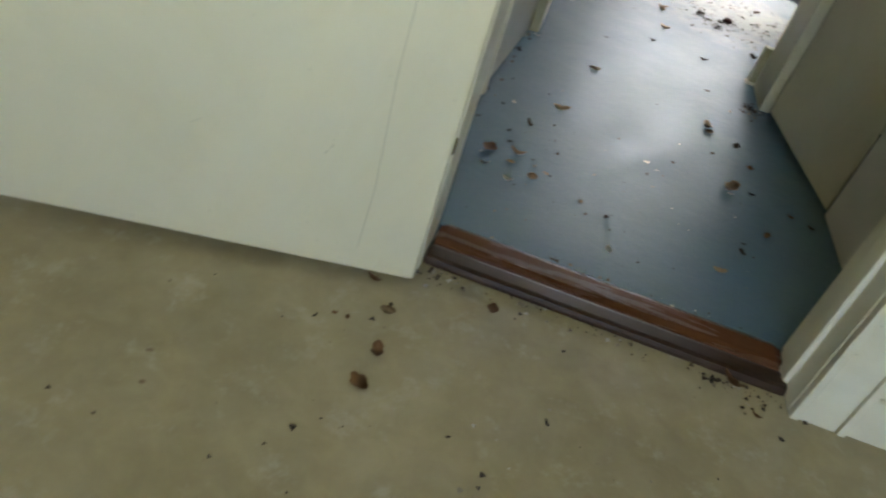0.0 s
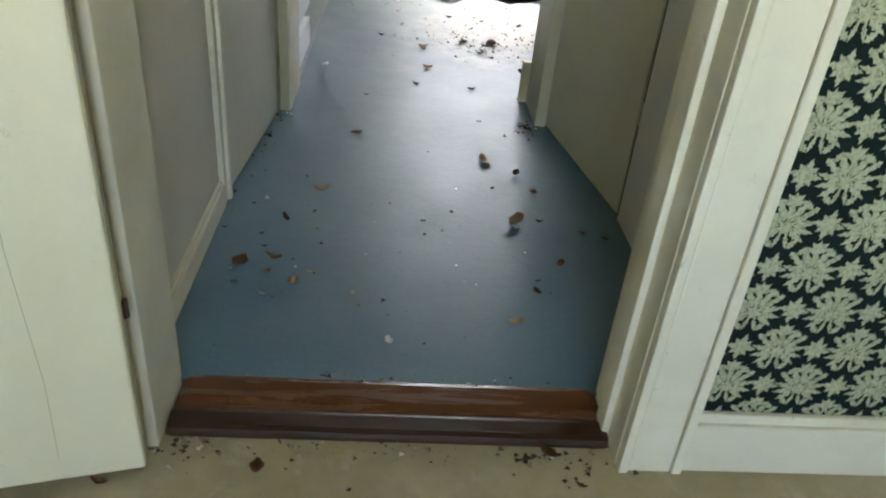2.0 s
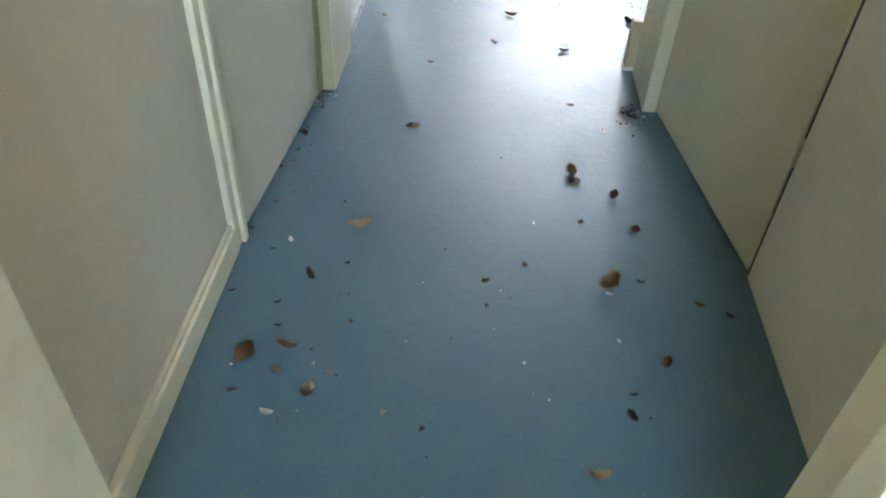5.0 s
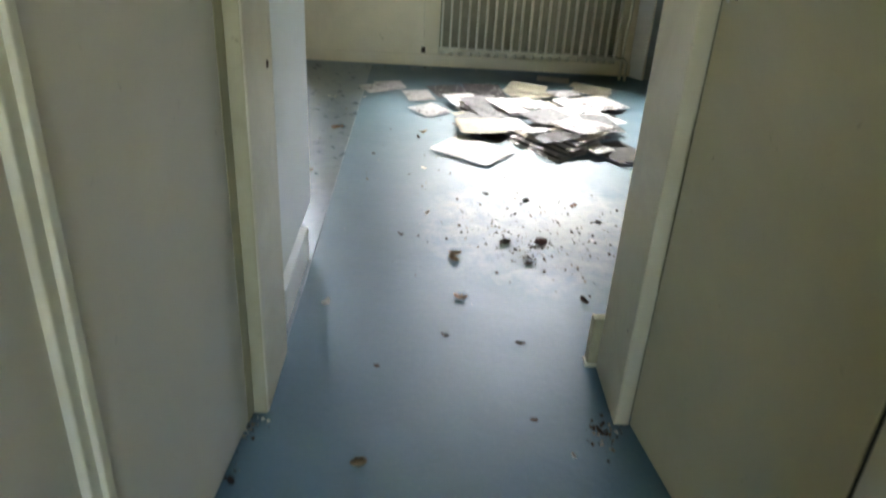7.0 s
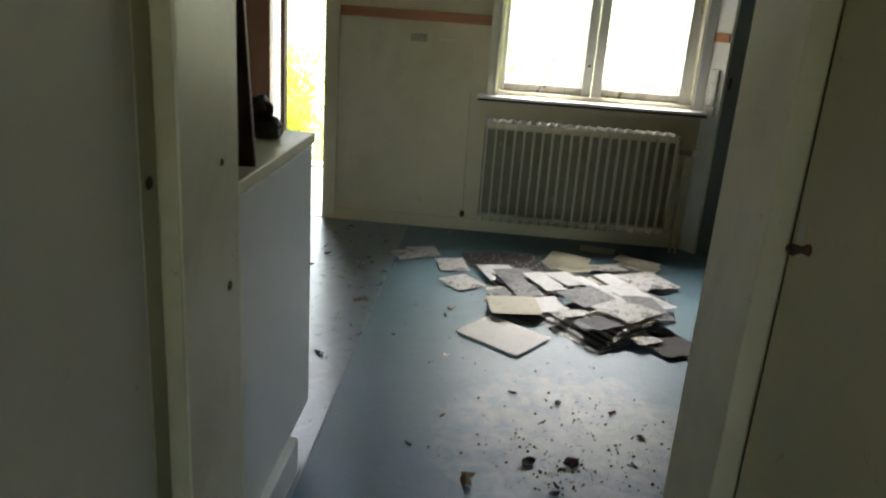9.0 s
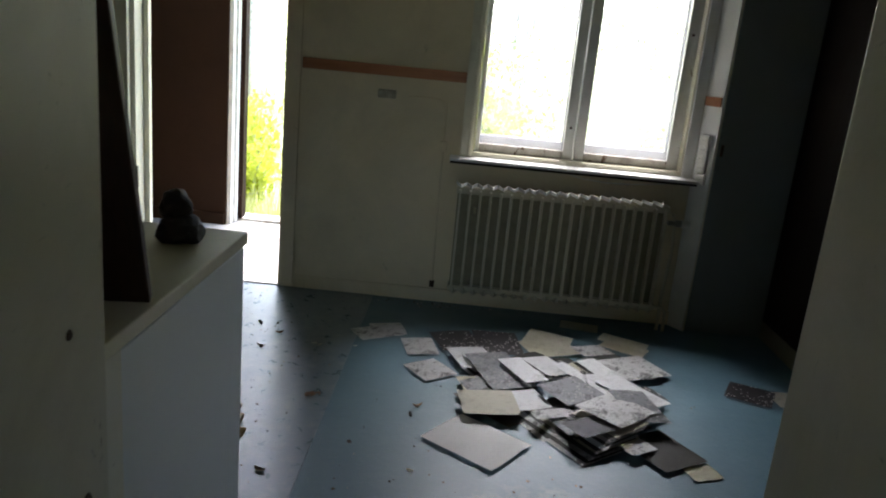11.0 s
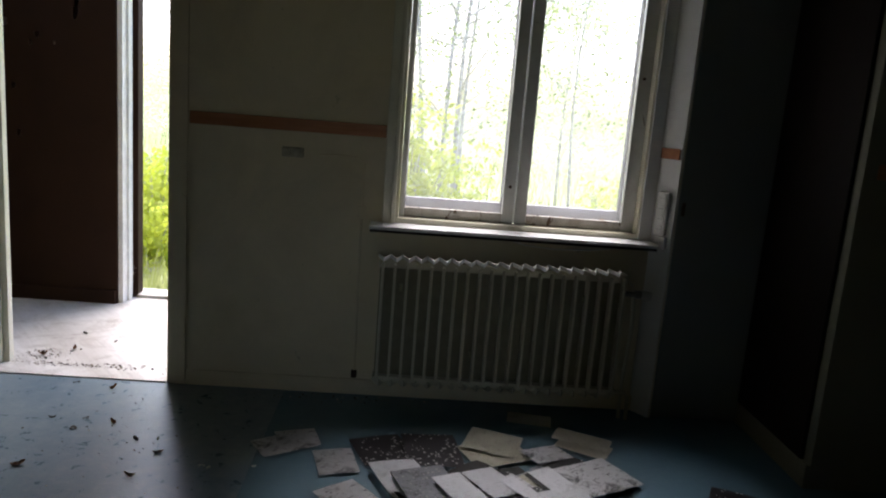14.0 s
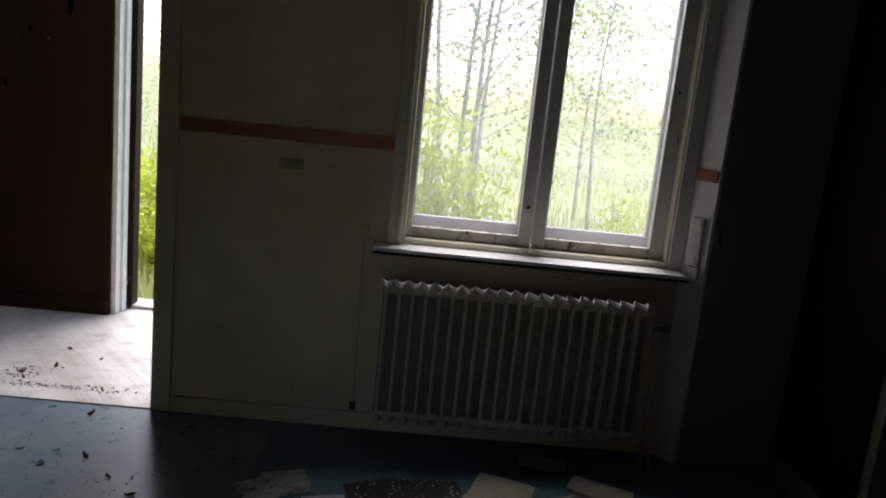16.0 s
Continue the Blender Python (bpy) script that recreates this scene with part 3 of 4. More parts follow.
rpart("pipe", tube(bmesh.new(), [(1.47, 5.85, 0.662), (1.51, 5.85, 0.662), (1.54, 5.85, 0.645), (1.552, 5.85, 0.60), (1.565, 5.855, 0.45), (1.552, 5.86, 0.2), (1.556, 5.865, -0.002)], 0.009), RAD, rad)
rpart("pipe", tube(bmesh.new(), [(1.51, 5.84, 0.135), (1.56, 5.84, 0.135), (1.58, 5.84, 0.11), (1.585, 5.845, 0.0)], 0.009), RAD, rad)
for x, z in ((0.50, 0.56), (1.31, 0.56), (0.83, 0.27)):
    rpart("bracket", boxes((x - 0.006, x + 0.006, 5.792, 5.802, z, z + 0.03), bev=0.002), SHADE_OLIVE, rad)

# kitchen base cabinet
cab = empty("base_cabinet", "grey-white laminate base cabinet with cream top", "cabinet", (0.0, 2.80, 0.0))
C = Matrix.Translation((0, -2.80, 0))


def cpart(name, bm, mat, parent, label=""):
    bmesh.ops.transform(bm, matrix=C, verts=bm.verts)
    return part(name, bm, mat, parent, label)


cpart("body", boxes((-0.62, -0.068, 2.79, 3.512, 0.12, 0.910)), CABINET, cab)
cpart("side_panel", boxes((-0.068, -0.05, 2.915, 3.518, 0.115, 0.906), bev=0.003), CABINET, cab)
cpart("side_strip", boxes((-0.068, -0.046, 2.79, 2.912, 0.0, 0.912), bev=0.003), WHITE_PAINT, cab)
cpart("plinth", boxes((-0.56, -0.028, 2.914, 3.315, 0.0, 0.112), bev=0.004), CABINET, cab)
cpart("worktop", boxes((-0.62, -0.044, 2.79, 3.526, 0.913, 0.940), bev=0.004), CREAM, cab, "cream laminate worktop")

# grey-blue cupboard and dark recess beside the window
SPLAY = pose(1.634, W - 0.002, 0, 0, 0, -54.6)
bm = boxes((0.0, 0.114, 0.0, 0.010, 0.0, CH - 0.02), bev=0.002)
bmesh.ops.transform(bm, matrix=SPLAY, verts=bm.verts)
structure("trim", bm, BOARD_WHITE, "white painted splayed board beside the window", "trim")
bm = boxes((0.008, 0.106, -0.012, -0.001, 1.217, 1.265), bev=0.003)
bmesh.ops.transform(bm, matrix=SPLAY, verts=bm.verts)
structure("trim", bm, ORANGE, "short orange-brown varnished batten piece", "trim")
cup = empty("tall_cupboard", "grey-blue painted tall cupboard beside the window", "cupboard", (1.716, 5.838, 0.0))
part("door", boxes((0.0, 0.411, 0.0, 0.02, 0.01, 2.30), bev=0.004), GREY_BLUE, cup)
part("side", boxes((0.003, 0.411, 0.021, 0.090, 0.0, 2.30)), GREY_BLUE, cup)
part("edge_strip", boxes((-0.009, 0.0, 0.004, 0.080, 0.0, 2.30), bev=0.003), WHITE_PAINT, cup)
part("latch", boxes((0.012, 0.026, -0.012, 0.0, 0.97, 1.03), bev=0.003), RUST, cup, "rusty latch")
structure("door_2", boxes((2.134, 2.149, 5.27, 5.88, 0.10, 2.2), bev=0.003), DARK_DOOR, "near-black brown door in the recess", "door")

# porch
structure("floor_3", boxes((-2.2, 0.1, W + 0.15, 7.42, -0.12, 0.0)), PORCH, "worn pale porch floor covering with grime", "floor")
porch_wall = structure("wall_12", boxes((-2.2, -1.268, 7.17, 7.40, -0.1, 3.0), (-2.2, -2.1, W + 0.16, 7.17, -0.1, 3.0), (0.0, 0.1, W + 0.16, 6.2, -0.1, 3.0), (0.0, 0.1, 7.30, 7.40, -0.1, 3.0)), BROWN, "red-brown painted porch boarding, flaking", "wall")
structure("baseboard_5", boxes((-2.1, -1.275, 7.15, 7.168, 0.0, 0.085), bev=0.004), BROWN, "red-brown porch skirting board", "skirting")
structure("ceiling_2", boxes((-2.3, 0.2, W + 0.16, 7.45, 3.0, 3.1)), CEIL, "porch ceiling", "ceiling")
prng = random.Random(11)
for x, z, sz in ((-1.50, 1.74, 0.05), (-1.49, 1.80, 0.035), (-1.72, 1.60, 0.03), (-1.76, 1.55, 0.022), (-1.86, 1.30, 0.03), (-1.84, 1.02, 0.028), (-1.62, 1.56, 0.015), (-1.90, 1.66, 0.03)):
    bm = bmesh.new()
    n = 11
    ring = [(x + sz * 0.5 * prng.uniform(0.35, 1.0) * math.cos(k * math.tau / n), 7.168, z + sz * 0.9 * prng.uniform(0.35, 1.0) * math.sin(k * math.tau / n)) for k in range(n)]
    bm.faces.new([bm.verts.new(p) for p in ring])
    bmesh.ops.solidify(bm, geom=bm.faces[:], thickness=0.001)
    part("peeled_patch", bm, FLAKE, porch_wall, "pale patch of peeled paint")
f4 = empty("door_frame_4", "white and brown frame of the outer doorway", "door frame", kind="structure")
part("jamb", boxes((-1.268, -1.238, 7.19, 7.27, 0.0, 2.1), (-1.24, -1.222, 7.25, 7.31, 0, 2.1), bev=0.003), plain("white_gloss_frame", (0.75, 0.75, 0.72), 0.4), f4)
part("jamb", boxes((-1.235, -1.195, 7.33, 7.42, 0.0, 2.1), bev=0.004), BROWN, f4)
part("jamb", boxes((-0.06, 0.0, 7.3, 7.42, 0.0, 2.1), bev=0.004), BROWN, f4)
part("head", boxes((-1.268, 0.0, 7.19, 7.30, 2.07, 2.13), (-1.2, -0.02, 7.185, 7.19, 2.05, 2.10), bev=0.002), BOARD_WHITE, f4, "white painted head board, flaking")
part("step", boxes((-1.268, 0.0, 7.33, 7.50, -0.04, 0.022), bev=0.006), PORCH, f4)
# outside face of the house
structure("wall_13", boxes((0.1, 3.4, W + 0.165, W + 0.20, -0.3, 0.80), (0.1, 0.42, W + 0.165, W + 0.2, 0.80, 2.4), (1.61, 3.4, W + 0.165, W + 0.2, 0.80, 2.4), (0.42, 1.61, W + 0.165, W + 0.2, 2.14, 2.4)), BROWN, "red-brown outer boarding of the house", "wall")

# ---- outside ----
bm = bmesh.new()
for x0, x1, y0, y1 in ((-300, 300, 7.45, 400), (-300, -3.0, -300, 7.45), (3.6, 300, -300, 7.45), (-3.0, 3.6, -300, -2.7), (0.1, 3.6, W + 0.2, 7.45), (-3.0, -2.2, W + 0.2, 7.45)):
    vs = [bm.verts.new(p) for p in ((x0, y0, -0.25), (x1, y0, -0.25), (x1, y1, -0.25), (x0, y1, -0.25))]
    bm.faces.new(vs)
structure("ground", bm, GROUND, "overgrown meadow ground", "ground")
rng = random.Random(7)


def leaf_quads(verts, faces, c, spread, n, size, flat=0.6):
    for _ in range(n):
        d = Vector((rng.gauss(0, 1), rng.gauss(0, 1), rng.gauss(0, flat)))
        p = Vector(c) + d * spread * 0.55
        a = Vector((rng.uniform(-1, 1), rng.uniform(-1, 1), rng.uniform(-1, 1))).normalized()
        b = a.orthogonal().normalized()
        s = size * rng.uniform(0.6, 1.3)
        i = len(verts)
        verts.extend([tuple(p - a * s), tuple(p + b * s * 0.55), tuple(p + a * s), tuple(p - b * s * 0.55)])
        faces.append((i, i + 1, i + 2, i + 3))


def leaf_mesh(name, verts, faces, mat):
    me = bpy.data.meshes.new(name)
    me.from_pydata(verts, [], faces)
    me.materials.append(mat)
    return me


def tree(name, at, height, lean, label, mat, leaf=0.035, clumps=40, per=45, spread=0.28, trunk_r=0.05, low=0.25):
    t = empty(name, label, "tree", at)
    bm = bmesh.new()
    pts, rad_ = [], []
    for i in range(9):
        f = i / 8
        pts.append((lean * f + 0.09 * math.sin(5 * f + 3 * at[0]), 0.05 * math.sin(4 * f + at[1]), height * f))
        rad_.append(trunk_r * (1 - 0.85 * f))
    tube(bm, pts, rad_, 8)
    part("trunk", bm, BARK, t, smooth=True)
    vs, fs = [], []
    for i in range(clumps):
        f = rng.uniform(low, 1.0)
        k = int(f * 8)
        p = Vector(pts[k]).lerp(Vector(pts[min(k + 1, 8)]), f * 8 - k)
        ang, ln = rng.uniform(0, math.tau), height * 0.26 * (1.15 - f) * rng.uniform(0.5, 1.2) + 0.15
        e = p + Vector((math.cos(ang) * ln, math.sin(ang) * ln, ln * rng.uniform(0.1, 0.8)))
        if i % 2 == 0:
            part("limb", tube(bmesh.new(), [p, p.lerp(e, 0.5) + Vector((0, 0, 0.04)), e], [trunk_r * 0.28, trunk_r * 0.18, 0.004], 5), BARK, t)
        leaf_quads(vs, fs, e, spread, per, leaf)
        leaf_quads(vs, fs, p.lerp(e, 0.6), spread * 0.7, per // 2, leaf)
    c = new("crown", leaf_mesh("crown", vs, fs, mat))
    c.parent = t
    return t


tree("birch_tree", (0.75, 10.3, -0.25), 5.5, 0.45, "slender young birch with thin pale trunk", LEAF_A, 0.026, 64, 24, 0.3, 0.032, 0.2)
tree("birch_tree", (1.02, 10.9, -0.25), 6.0, 0.2, "slender young birch with sparse leaves", LEAF_A, 0.026, 60, 24, 0.32, 0.036, 0.22)
tree("birch_tree", (0.65, 12.2, -0.25), 6.5, -0.2, "slender birch behind the others", LEAF_A, 0.028, 54, 24, 0.32, 0.04, 0.2)
tree("birch_tree", (1.25, 12.9, -0.25), 6.5, 0.1, "slender birch behind the others", LEAF_A, 0.028, 54, 22, 0.34, 0.035, 0.2)
tree("young_tree", (3.0, 15.2, -0.25), 5.0, 0.3, "pale leafy young tree in the meadow, haze in its colour", LEAF_HAZE, 0.05, 80, 40, 0.5, 0.03, 0.1)
tree("young_tree", (2.9, 13.7, -0.25), 5.0, 0.1, "thin young tree with sparse leaves", LEAF_A, 0.035, 40, 26, 0.4, 0.03, 0.2)
tree("young_tree", (-5.0, 20.5, -0.25), 8.5, 0.2, "leafy green tree beyond the doorway", LEAF_A, 0.05, 110, 60, 0.55, 0.09, 0.45)


def shrub(at, h, width, label, n=46):
    s = empty("shrub", label, "shrub", at, "shrubs outside")
    vs, fs = [], []
    for i in range(n):
        ang, out = rng.uniform(0, math.tau), rng.uniform(0.1, 1.0) * width
        tip = Vector((math.cos(ang) * out, math.sin(ang) * out, h * rng.uniform(0.45, 1.0)))
        if i % 2 == 0:
            part("stem", tube(bmesh.new(), [(0, 0, 0), tuple(tip * 0.5 + Vector((0, 0, h * 0.12))), tuple(tip)], [0.008, 0.006, 0.003], 5), BARK, s)
        for f in (0.35, 0.55, 0.75, 0.95):
            leaf_quads(vs, fs, tip * f + Vector((0, 0, 0.05)), 0.12, 9, 0.036)
    c = new("foliage", leaf_mesh("foliage", vs, fs, LEAF_B))
    c.parent = s


shrub((0.52, 8.7, -0.25), 1.72, 0.40, "bright yellow-green shrub outside the window", 44)
shrub((0.95, 9.8, -0.25), 1.30, 0.45, "bright yellow-green shrub outside the window", 24)
shrub((2.55, 10.4, -0.25), 0.95, 0.35, "low yellow-green shrub in the meadow", 16)
shrub((-1.75, 9.3, -0.25), 1.0, 0.40, "yellow-green shrub beside the porch step", 34)
shrub((-1.55, 8.6, -0.25), 0.7, 0.30, "low yellow-green shrub beside the porch step", 24)
shrub((-2.5, 11.5, -0.25), 0.8, 0.5, "yellow-green shrub beyond the porch step", 30)
# meadow grass and far woods
vs, fs = [], []
for _ in range(9000):
    y = 7.6 + 16 * rng.random() ** 1.6
    x = rng.uniform(-1, 1) * (1.2 + 0.45 * (y - 5)) + 0.3
    h, wd, ln = rng.uniform(0.15, 0.5), rng.uniform(0.004, 0.009), rng.uniform(-0.12, 0.12)
    i = len(vs)
    vs += [(x - wd, y, -0.25), (x + wd, y, -0.25), (x + ln, y + ln * 0.4, -0.25 + h)]
    fs.append((i, i + 1, i + 2))
tagged(new("meadow_grass", leaf_mesh("meadow_grass", vs, fs, GRASS)), "tall meadow grass outside the house", "grass", kind="stuff")
vs, fs = [], []
for k in range(430):
    x = rng.uniform(-16, 18)
    z = rng.uniform(-0.2, 2.3) if k % 5 < 3 else rng.uniform(1, 10) * rng.uniform(0.4, 1)
    leaf_quads(vs, fs, (x, rng.uniform(24, 32), z), 1.4, 400, 0.038, 0.7)
tagged(new("far_woods", leaf_mesh("far_woods", vs, fs, LEAF_HAZE)), "pale green woodland edge behind the meadow, haze in its colour", "woods", kind="stuff")

# ---- wallpaper of the first room ----
PAPER = plain("dark_green_wallpaper", (0.006, 0.017, 0.016), 0.85, 0, 0.4, 30)
PAPER.node_tree.nodes["Principled BSDF"].inputs["Specular IOR Level"].default_value = 0.15


def print_mat():
    m, nt, b = base("cream_wallpaper_print", 0.65)
    g = nt.nodes.new("ShaderNodeNewGeometry")
    c = ramp(nt, [(0.0, (0.38, 0.40, 0.25)), (1.0, (0.44, 0.46, 0.30))], g.outputs["Random Per Island"])
    c = mix(nt, ramp(nt, [(0.45, (0, 0, 0)), (0.62, (0.6,) * 3)], noise_tex(nt, 170, 4)), c, (0.13, 0.16, 0.09))
    nt.links.new(c, b.inputs["Base Color"])
    return m


wp = structure("wall_covering", boxes((0.868, 2.6, 1.0375, 1.0395, 0.108, CH)), PAPER, "dark green wallpaper with cream floral damask print", "wallpaper")
pv, pf = [], []


def petal(cx, cz, ang, ln, wd, ragged=0.5):
    """A flat leaf-shaped print with a ragged outline."""
    ln, wd, n, pts = ln * 0.82, wd * 0.86, 8, []
    for side in (1, -1):
        for k in range(n):
            t = (k + 0.5) / n if side > 0 else (n - k - 0.5) / n
            ww = wd * math.sin(math.pi * t ** 0.75) * (1.0 if k % 2 else 1 - ragged)
            pts.append((ln * t, side * ww))
    pts = [(0, 0)] + pts[:n] + [(ln * 1.02, 0)] + pts[n:]
    i0 = len(pv)
    yy = 1.0365 - 0.00003 * (i0 // 19 % 29)
    pv.append((cx + 0.5 * ln * math.sin(ang), yy, cz + 0.5 * ln * math.cos(ang)))
    for u, v in pts:
        pv.append((cx + u * math.sin(ang) + v * math.cos(ang), yy, cz + u * math.cos(ang) - v * math.sin(ang)))
    m = len(pts)
    for k in range(m):
        pf.append((i0, i0 + 1 + k, i0 + 1 + (k + 1) % m))


def palmette(cx, cz):
    for k in range(11):
        a = radians(-125 + 25 * k)
        petal(cx + 0.010 * math.sin(a), cz + 0.010 * math.cos(a), a, 0.040 + 0.012 * math.cos(a * 0.8), 0.0078)
    for k in range(7):
        petal(cx, cz, radians(51.4 * k), 0.019, 0.006)
    for sgn in (1, -1):
        petal(cx + sgn * 0.004, cz - 0.012, sgn * radians(165), 0.030, 0.005)
        for k in range(5):
            t = k / 4
            petal(cx + sgn * (0.012 + 0.042 * t), cz - 0.034 - 0.010 * math.sin(t * 3.1), sgn * radians(40 + 85 * (k % 2) + 20 * t), 0.026, 0.0075)
    for k in range(5):
        petal(cx, cz + 0.037, radians(-70 + 35 * k), 0.026, 0.006)


def rosette(cx, cz):
    for k in range(8):
        petal(cx, cz, radians(45 * k + 10), 0.025 if k % 2 else 0.032, 0.0085)


PX, PZ = 0.125, 0.152
for i in range(-1, 15):
    for j in range(-1, 16):
        x, z = 0.905 + i * PX, 0.165 + j * PZ
        for dx, dz in ((0, 0), (PX / 2, PZ / 2)):
            palmette(x + dx, z + dz)
            rosette(x + dx + PX / 2, z + dz + 0.008)
keep = [f for f in pf if all(0.868 < pv[k][0] < 2.59 and 0.106 < pv[k][2] < CH for k in f)]
me = bpy.data.meshes.new("print")
me.from_pydata(pv, [], keep)
me.materials.append(print_mat())
pr = new("print", me)
pr.parent = wp
tagged(pr, "cream floral damask print")

# ---- heap of loose floor tiles ----
def tile_mat(name, basec, stain, amount, rough=0.55, spec=None):
    m, nt, b = base(name, rough)
    n = noise_tex(nt, 9, 7, 0.72, warp=1.2)
    oi = nt.nodes.new("ShaderNodeObjectInfo")
    c = mix(nt, ramp(nt, [(0.5, (0, 0, 0)), (0.62, (amount,) * 3)], n), basec, stain)
    streak = noise_tex(nt, 20, 8, 0.75, stretch=(1, 3.2, 1), warp=0.9)
    c = mix(nt, ramp(nt, [(0.56, (0, 0, 0)), (0.60, (amount * 0.9,) * 3)], streak), c, tuple(x * 0.6 for x in stain))
    c = mix(nt, ramp(nt, [(0.68, (0, 0, 0)), (0.72, (amount * 0.6,) * 3)], noise_tex(nt, 110, 3, 0.6)), c, stain)
    c = mix(nt, mathn(nt, "MULTIPLY", oi.outputs["Random"], 0.3), c, tuple(x * 0.55 for x in basec))
    if spec:
        v = nt.nodes.new("ShaderNodeTexVoronoi")
        v.inputs["Scale"].default_value = 62
        nt.links.new(nt.nodes.new("ShaderNodeTexCoord").outputs["Object"], v.inputs["Vector"])
        dots = ramp(nt, [(0.30, (1, 1, 1)), (0.36, (0, 0, 0))], v.outputs["Distance"])
        some = ramp(nt, [(0.5, (0, 0, 0)), (0.55, (1, 1, 1))], v.outputs["Color"])
        c = mix(nt, mathn(nt, "MULTIPLY", dots, some), c, spec)
    nt.links.new(c, b.inputs["Base Color"])
    nt.links.new(mathn(nt, "ADD", mathn(nt, "MULTIPLY", n, 0.35), rough - 0.18), b.inputs["Roughness"])
    bump(nt, b, n, 0.2, 0.001)
    return m


T_WHITE = tile_mat("pale_tile_back", (0.74, 0.75, 0.77), (0.22, 0.21, 0.21), 0.30, 0.45)
T_CLEAN = tile_mat("clean_white_tile_back", (0.88, 0.88, 0.88), (0.55, 0.54, 0.52), 0.15, 0.5)
T_CREAM = tile_mat("cream_tile_back", (0.60, 0.58, 0.47), (0.3, 0.26, 0.18), 0.3)
T_STAIN = tile_mat("glue_stained_tile_back", (0.66, 0.66, 0.67), (0.07, 0.065, 0.075), 0.9, 0.45)
T_SPECK = tile_mat("speckled_dark_tile", (0.045, 0.040, 0.045), (0.08, 0.07, 0.08), 0.5, 0.38, (0.62, 0.60, 0.58))
T_GREY = tile_mat("grey_mottled_tile", (0.30, 0.31, 0.335), (0.06, 0.06, 0.07), 0.85, 0.32, (0.42, 0.42, 0.42))
T_DARK = tile_mat("smooth_dark_tile", (0.085, 0.083, 0.085), (0.045, 0.045, 0.045), 0.6, 0.35)
T_BLACK = tile_mat("black_backed_tile", (0.035, 0.035, 0.032), (0.09, 0.085, 0.07), 0.5, 0.5)
WORDS = {"clean": (T_CLEAN, "clean white back of a large loose floor tile"), "white": (T_WHITE, "loose floor tile lying pale back up"), "cream": (T_CREAM, "loose floor tile with cream back up"),
         "stain": (T_STAIN, "loose floor tile back stained with dark glue"), "speck": (T_SPECK, "dark loose floor tile with white speckles"),
         "grey": (T_GREY, "grey mottled loose floor tile, glossy"), "dark": (T_DARK, "smooth dark grey loose floor tile"), "black": (T_BLACK, "black loose floor tile, dusty")}
trng = random.Random(21)


def floor_tile(kind, x, y, z, rot, wd, hg, tilt=0.0, tdir=0.0, chip=0.0):
    """A thin, slightly bowed tile with nibbled corners; x, y, z is its middle."""
    bm = bmesh.new()
    nx, ny = 4, 4
    bow = trng.uniform(-0.0012, 0.0016)
    corner = [trng.uniform(0, 0.002 + chip * 0.35) for _ in range(4)]
    grid = []
    for j in range(ny + 1):
        for i in range(nx + 1):
            u, v = i / nx - 0.5, j / ny - 0.5
            px, py = u * wd, v * hg
            if i in (0, nx) and j in (0, ny):
                k = corner[(1 if i else 0) + (2 if j else 0)]
                px, py = px - math.copysign(k, px), py - math.copysign(k, py)
            elif i in (0, nx) or j in (0, ny):
                px, py = px + trng.uniform(-0.0014, 0.0014), py + trng.uniform(-0.0014, 0.0014)
            grid.append(bm.verts.new((px, py, bow * (1 - 4 * u * u) + trng.uniform(-0.0003, 0.0003))))
    for j in range(ny):
        for i in range(nx):
            q = j * (nx + 1) + i
            bm.faces.new((grid[q], grid[q + 1], grid[q + nx + 2], grid[q + nx + 1]))
    bmesh.ops.solidify(bm, geom=bm.faces[:], thickness=0.0035)
    mat, label = WORDS[kind]
    ob = new("floor_tile", mesh_of("floor_tile", bm, mat))
    ob.matrix_world = pose(x, y, z) @ Matrix.Rotation(radians(tilt), 4, Vector((math.cos(radians(tdir)), math.sin(radians(tdir)), 0))) @ pose(0, 0, 0, 0, 0, rot)
    return tagged(ob, label, "floor tile", "heap of loose floor tiles")


# under layers of the heap, mostly hidden
for cx, cy, rx, ry, n, top in ((0.98, 4.60, 0.13, 0.08, 13, 0.048), (1.12, 4.84, 0.15, 0.12, 15, 0.046), (0.72, 4.99, 0.10, 0.09, 9, 0.030), (1.24, 5.18, 0.08, 0.07, 6, 0.020), (0.90, 5.08, 0.10, 0.08, 7, 0.032), (0.66, 4.70, 0.06, 0.05, 5, 0.028)):
    for i in range(n):
        a, r = trng.uniform(0, math.tau), trng.random() ** 0.5
        floor_tile(trng.choice(("stain", "speck", "dark", "black", "grey", "white")), cx + rx * r * math.cos(a), cy + ry * r * math.sin(a), 0.005 + top * i / n, 33 + trng.uniform(-14, 14), trng.uniform(0.17, 0.23), trng.uniform(0.15, 0.22), trng.uniform(-2, 2), trng.uniform(0, 180), 0.02)
# fanned stacks with their edges showing
for x0, y0, z0, n, dx, dy, rot, wd, hg in ((0.945, 4.455, 0.010, 11, 0.0130, 0.0100, 38, 0.20, 0.26), (0.820, 4.575, 0.006, 6, 0.0140, 0.0110, 36, 0.15, 0.22), (0.600, 5.000, 0.006, 6, 0.0140, 0.0050, 30, 0.14, 0.20), (1.020, 5.080, 0.012, 7, 0.0150, 0.0030, 33, 0.10, 0.20)):
    for i in range(n):
        floor_tile(("white", "black", "stain", "dark", "cream", "black")[i % 6], x0 + dx * i, y0 + dy * i + trng.uniform(-0.008, 0.008), z0 + 0.0056 * i, rot + trng.uniform(-5, 5), wd, hg - 0.004 * i, -2.5, 127)
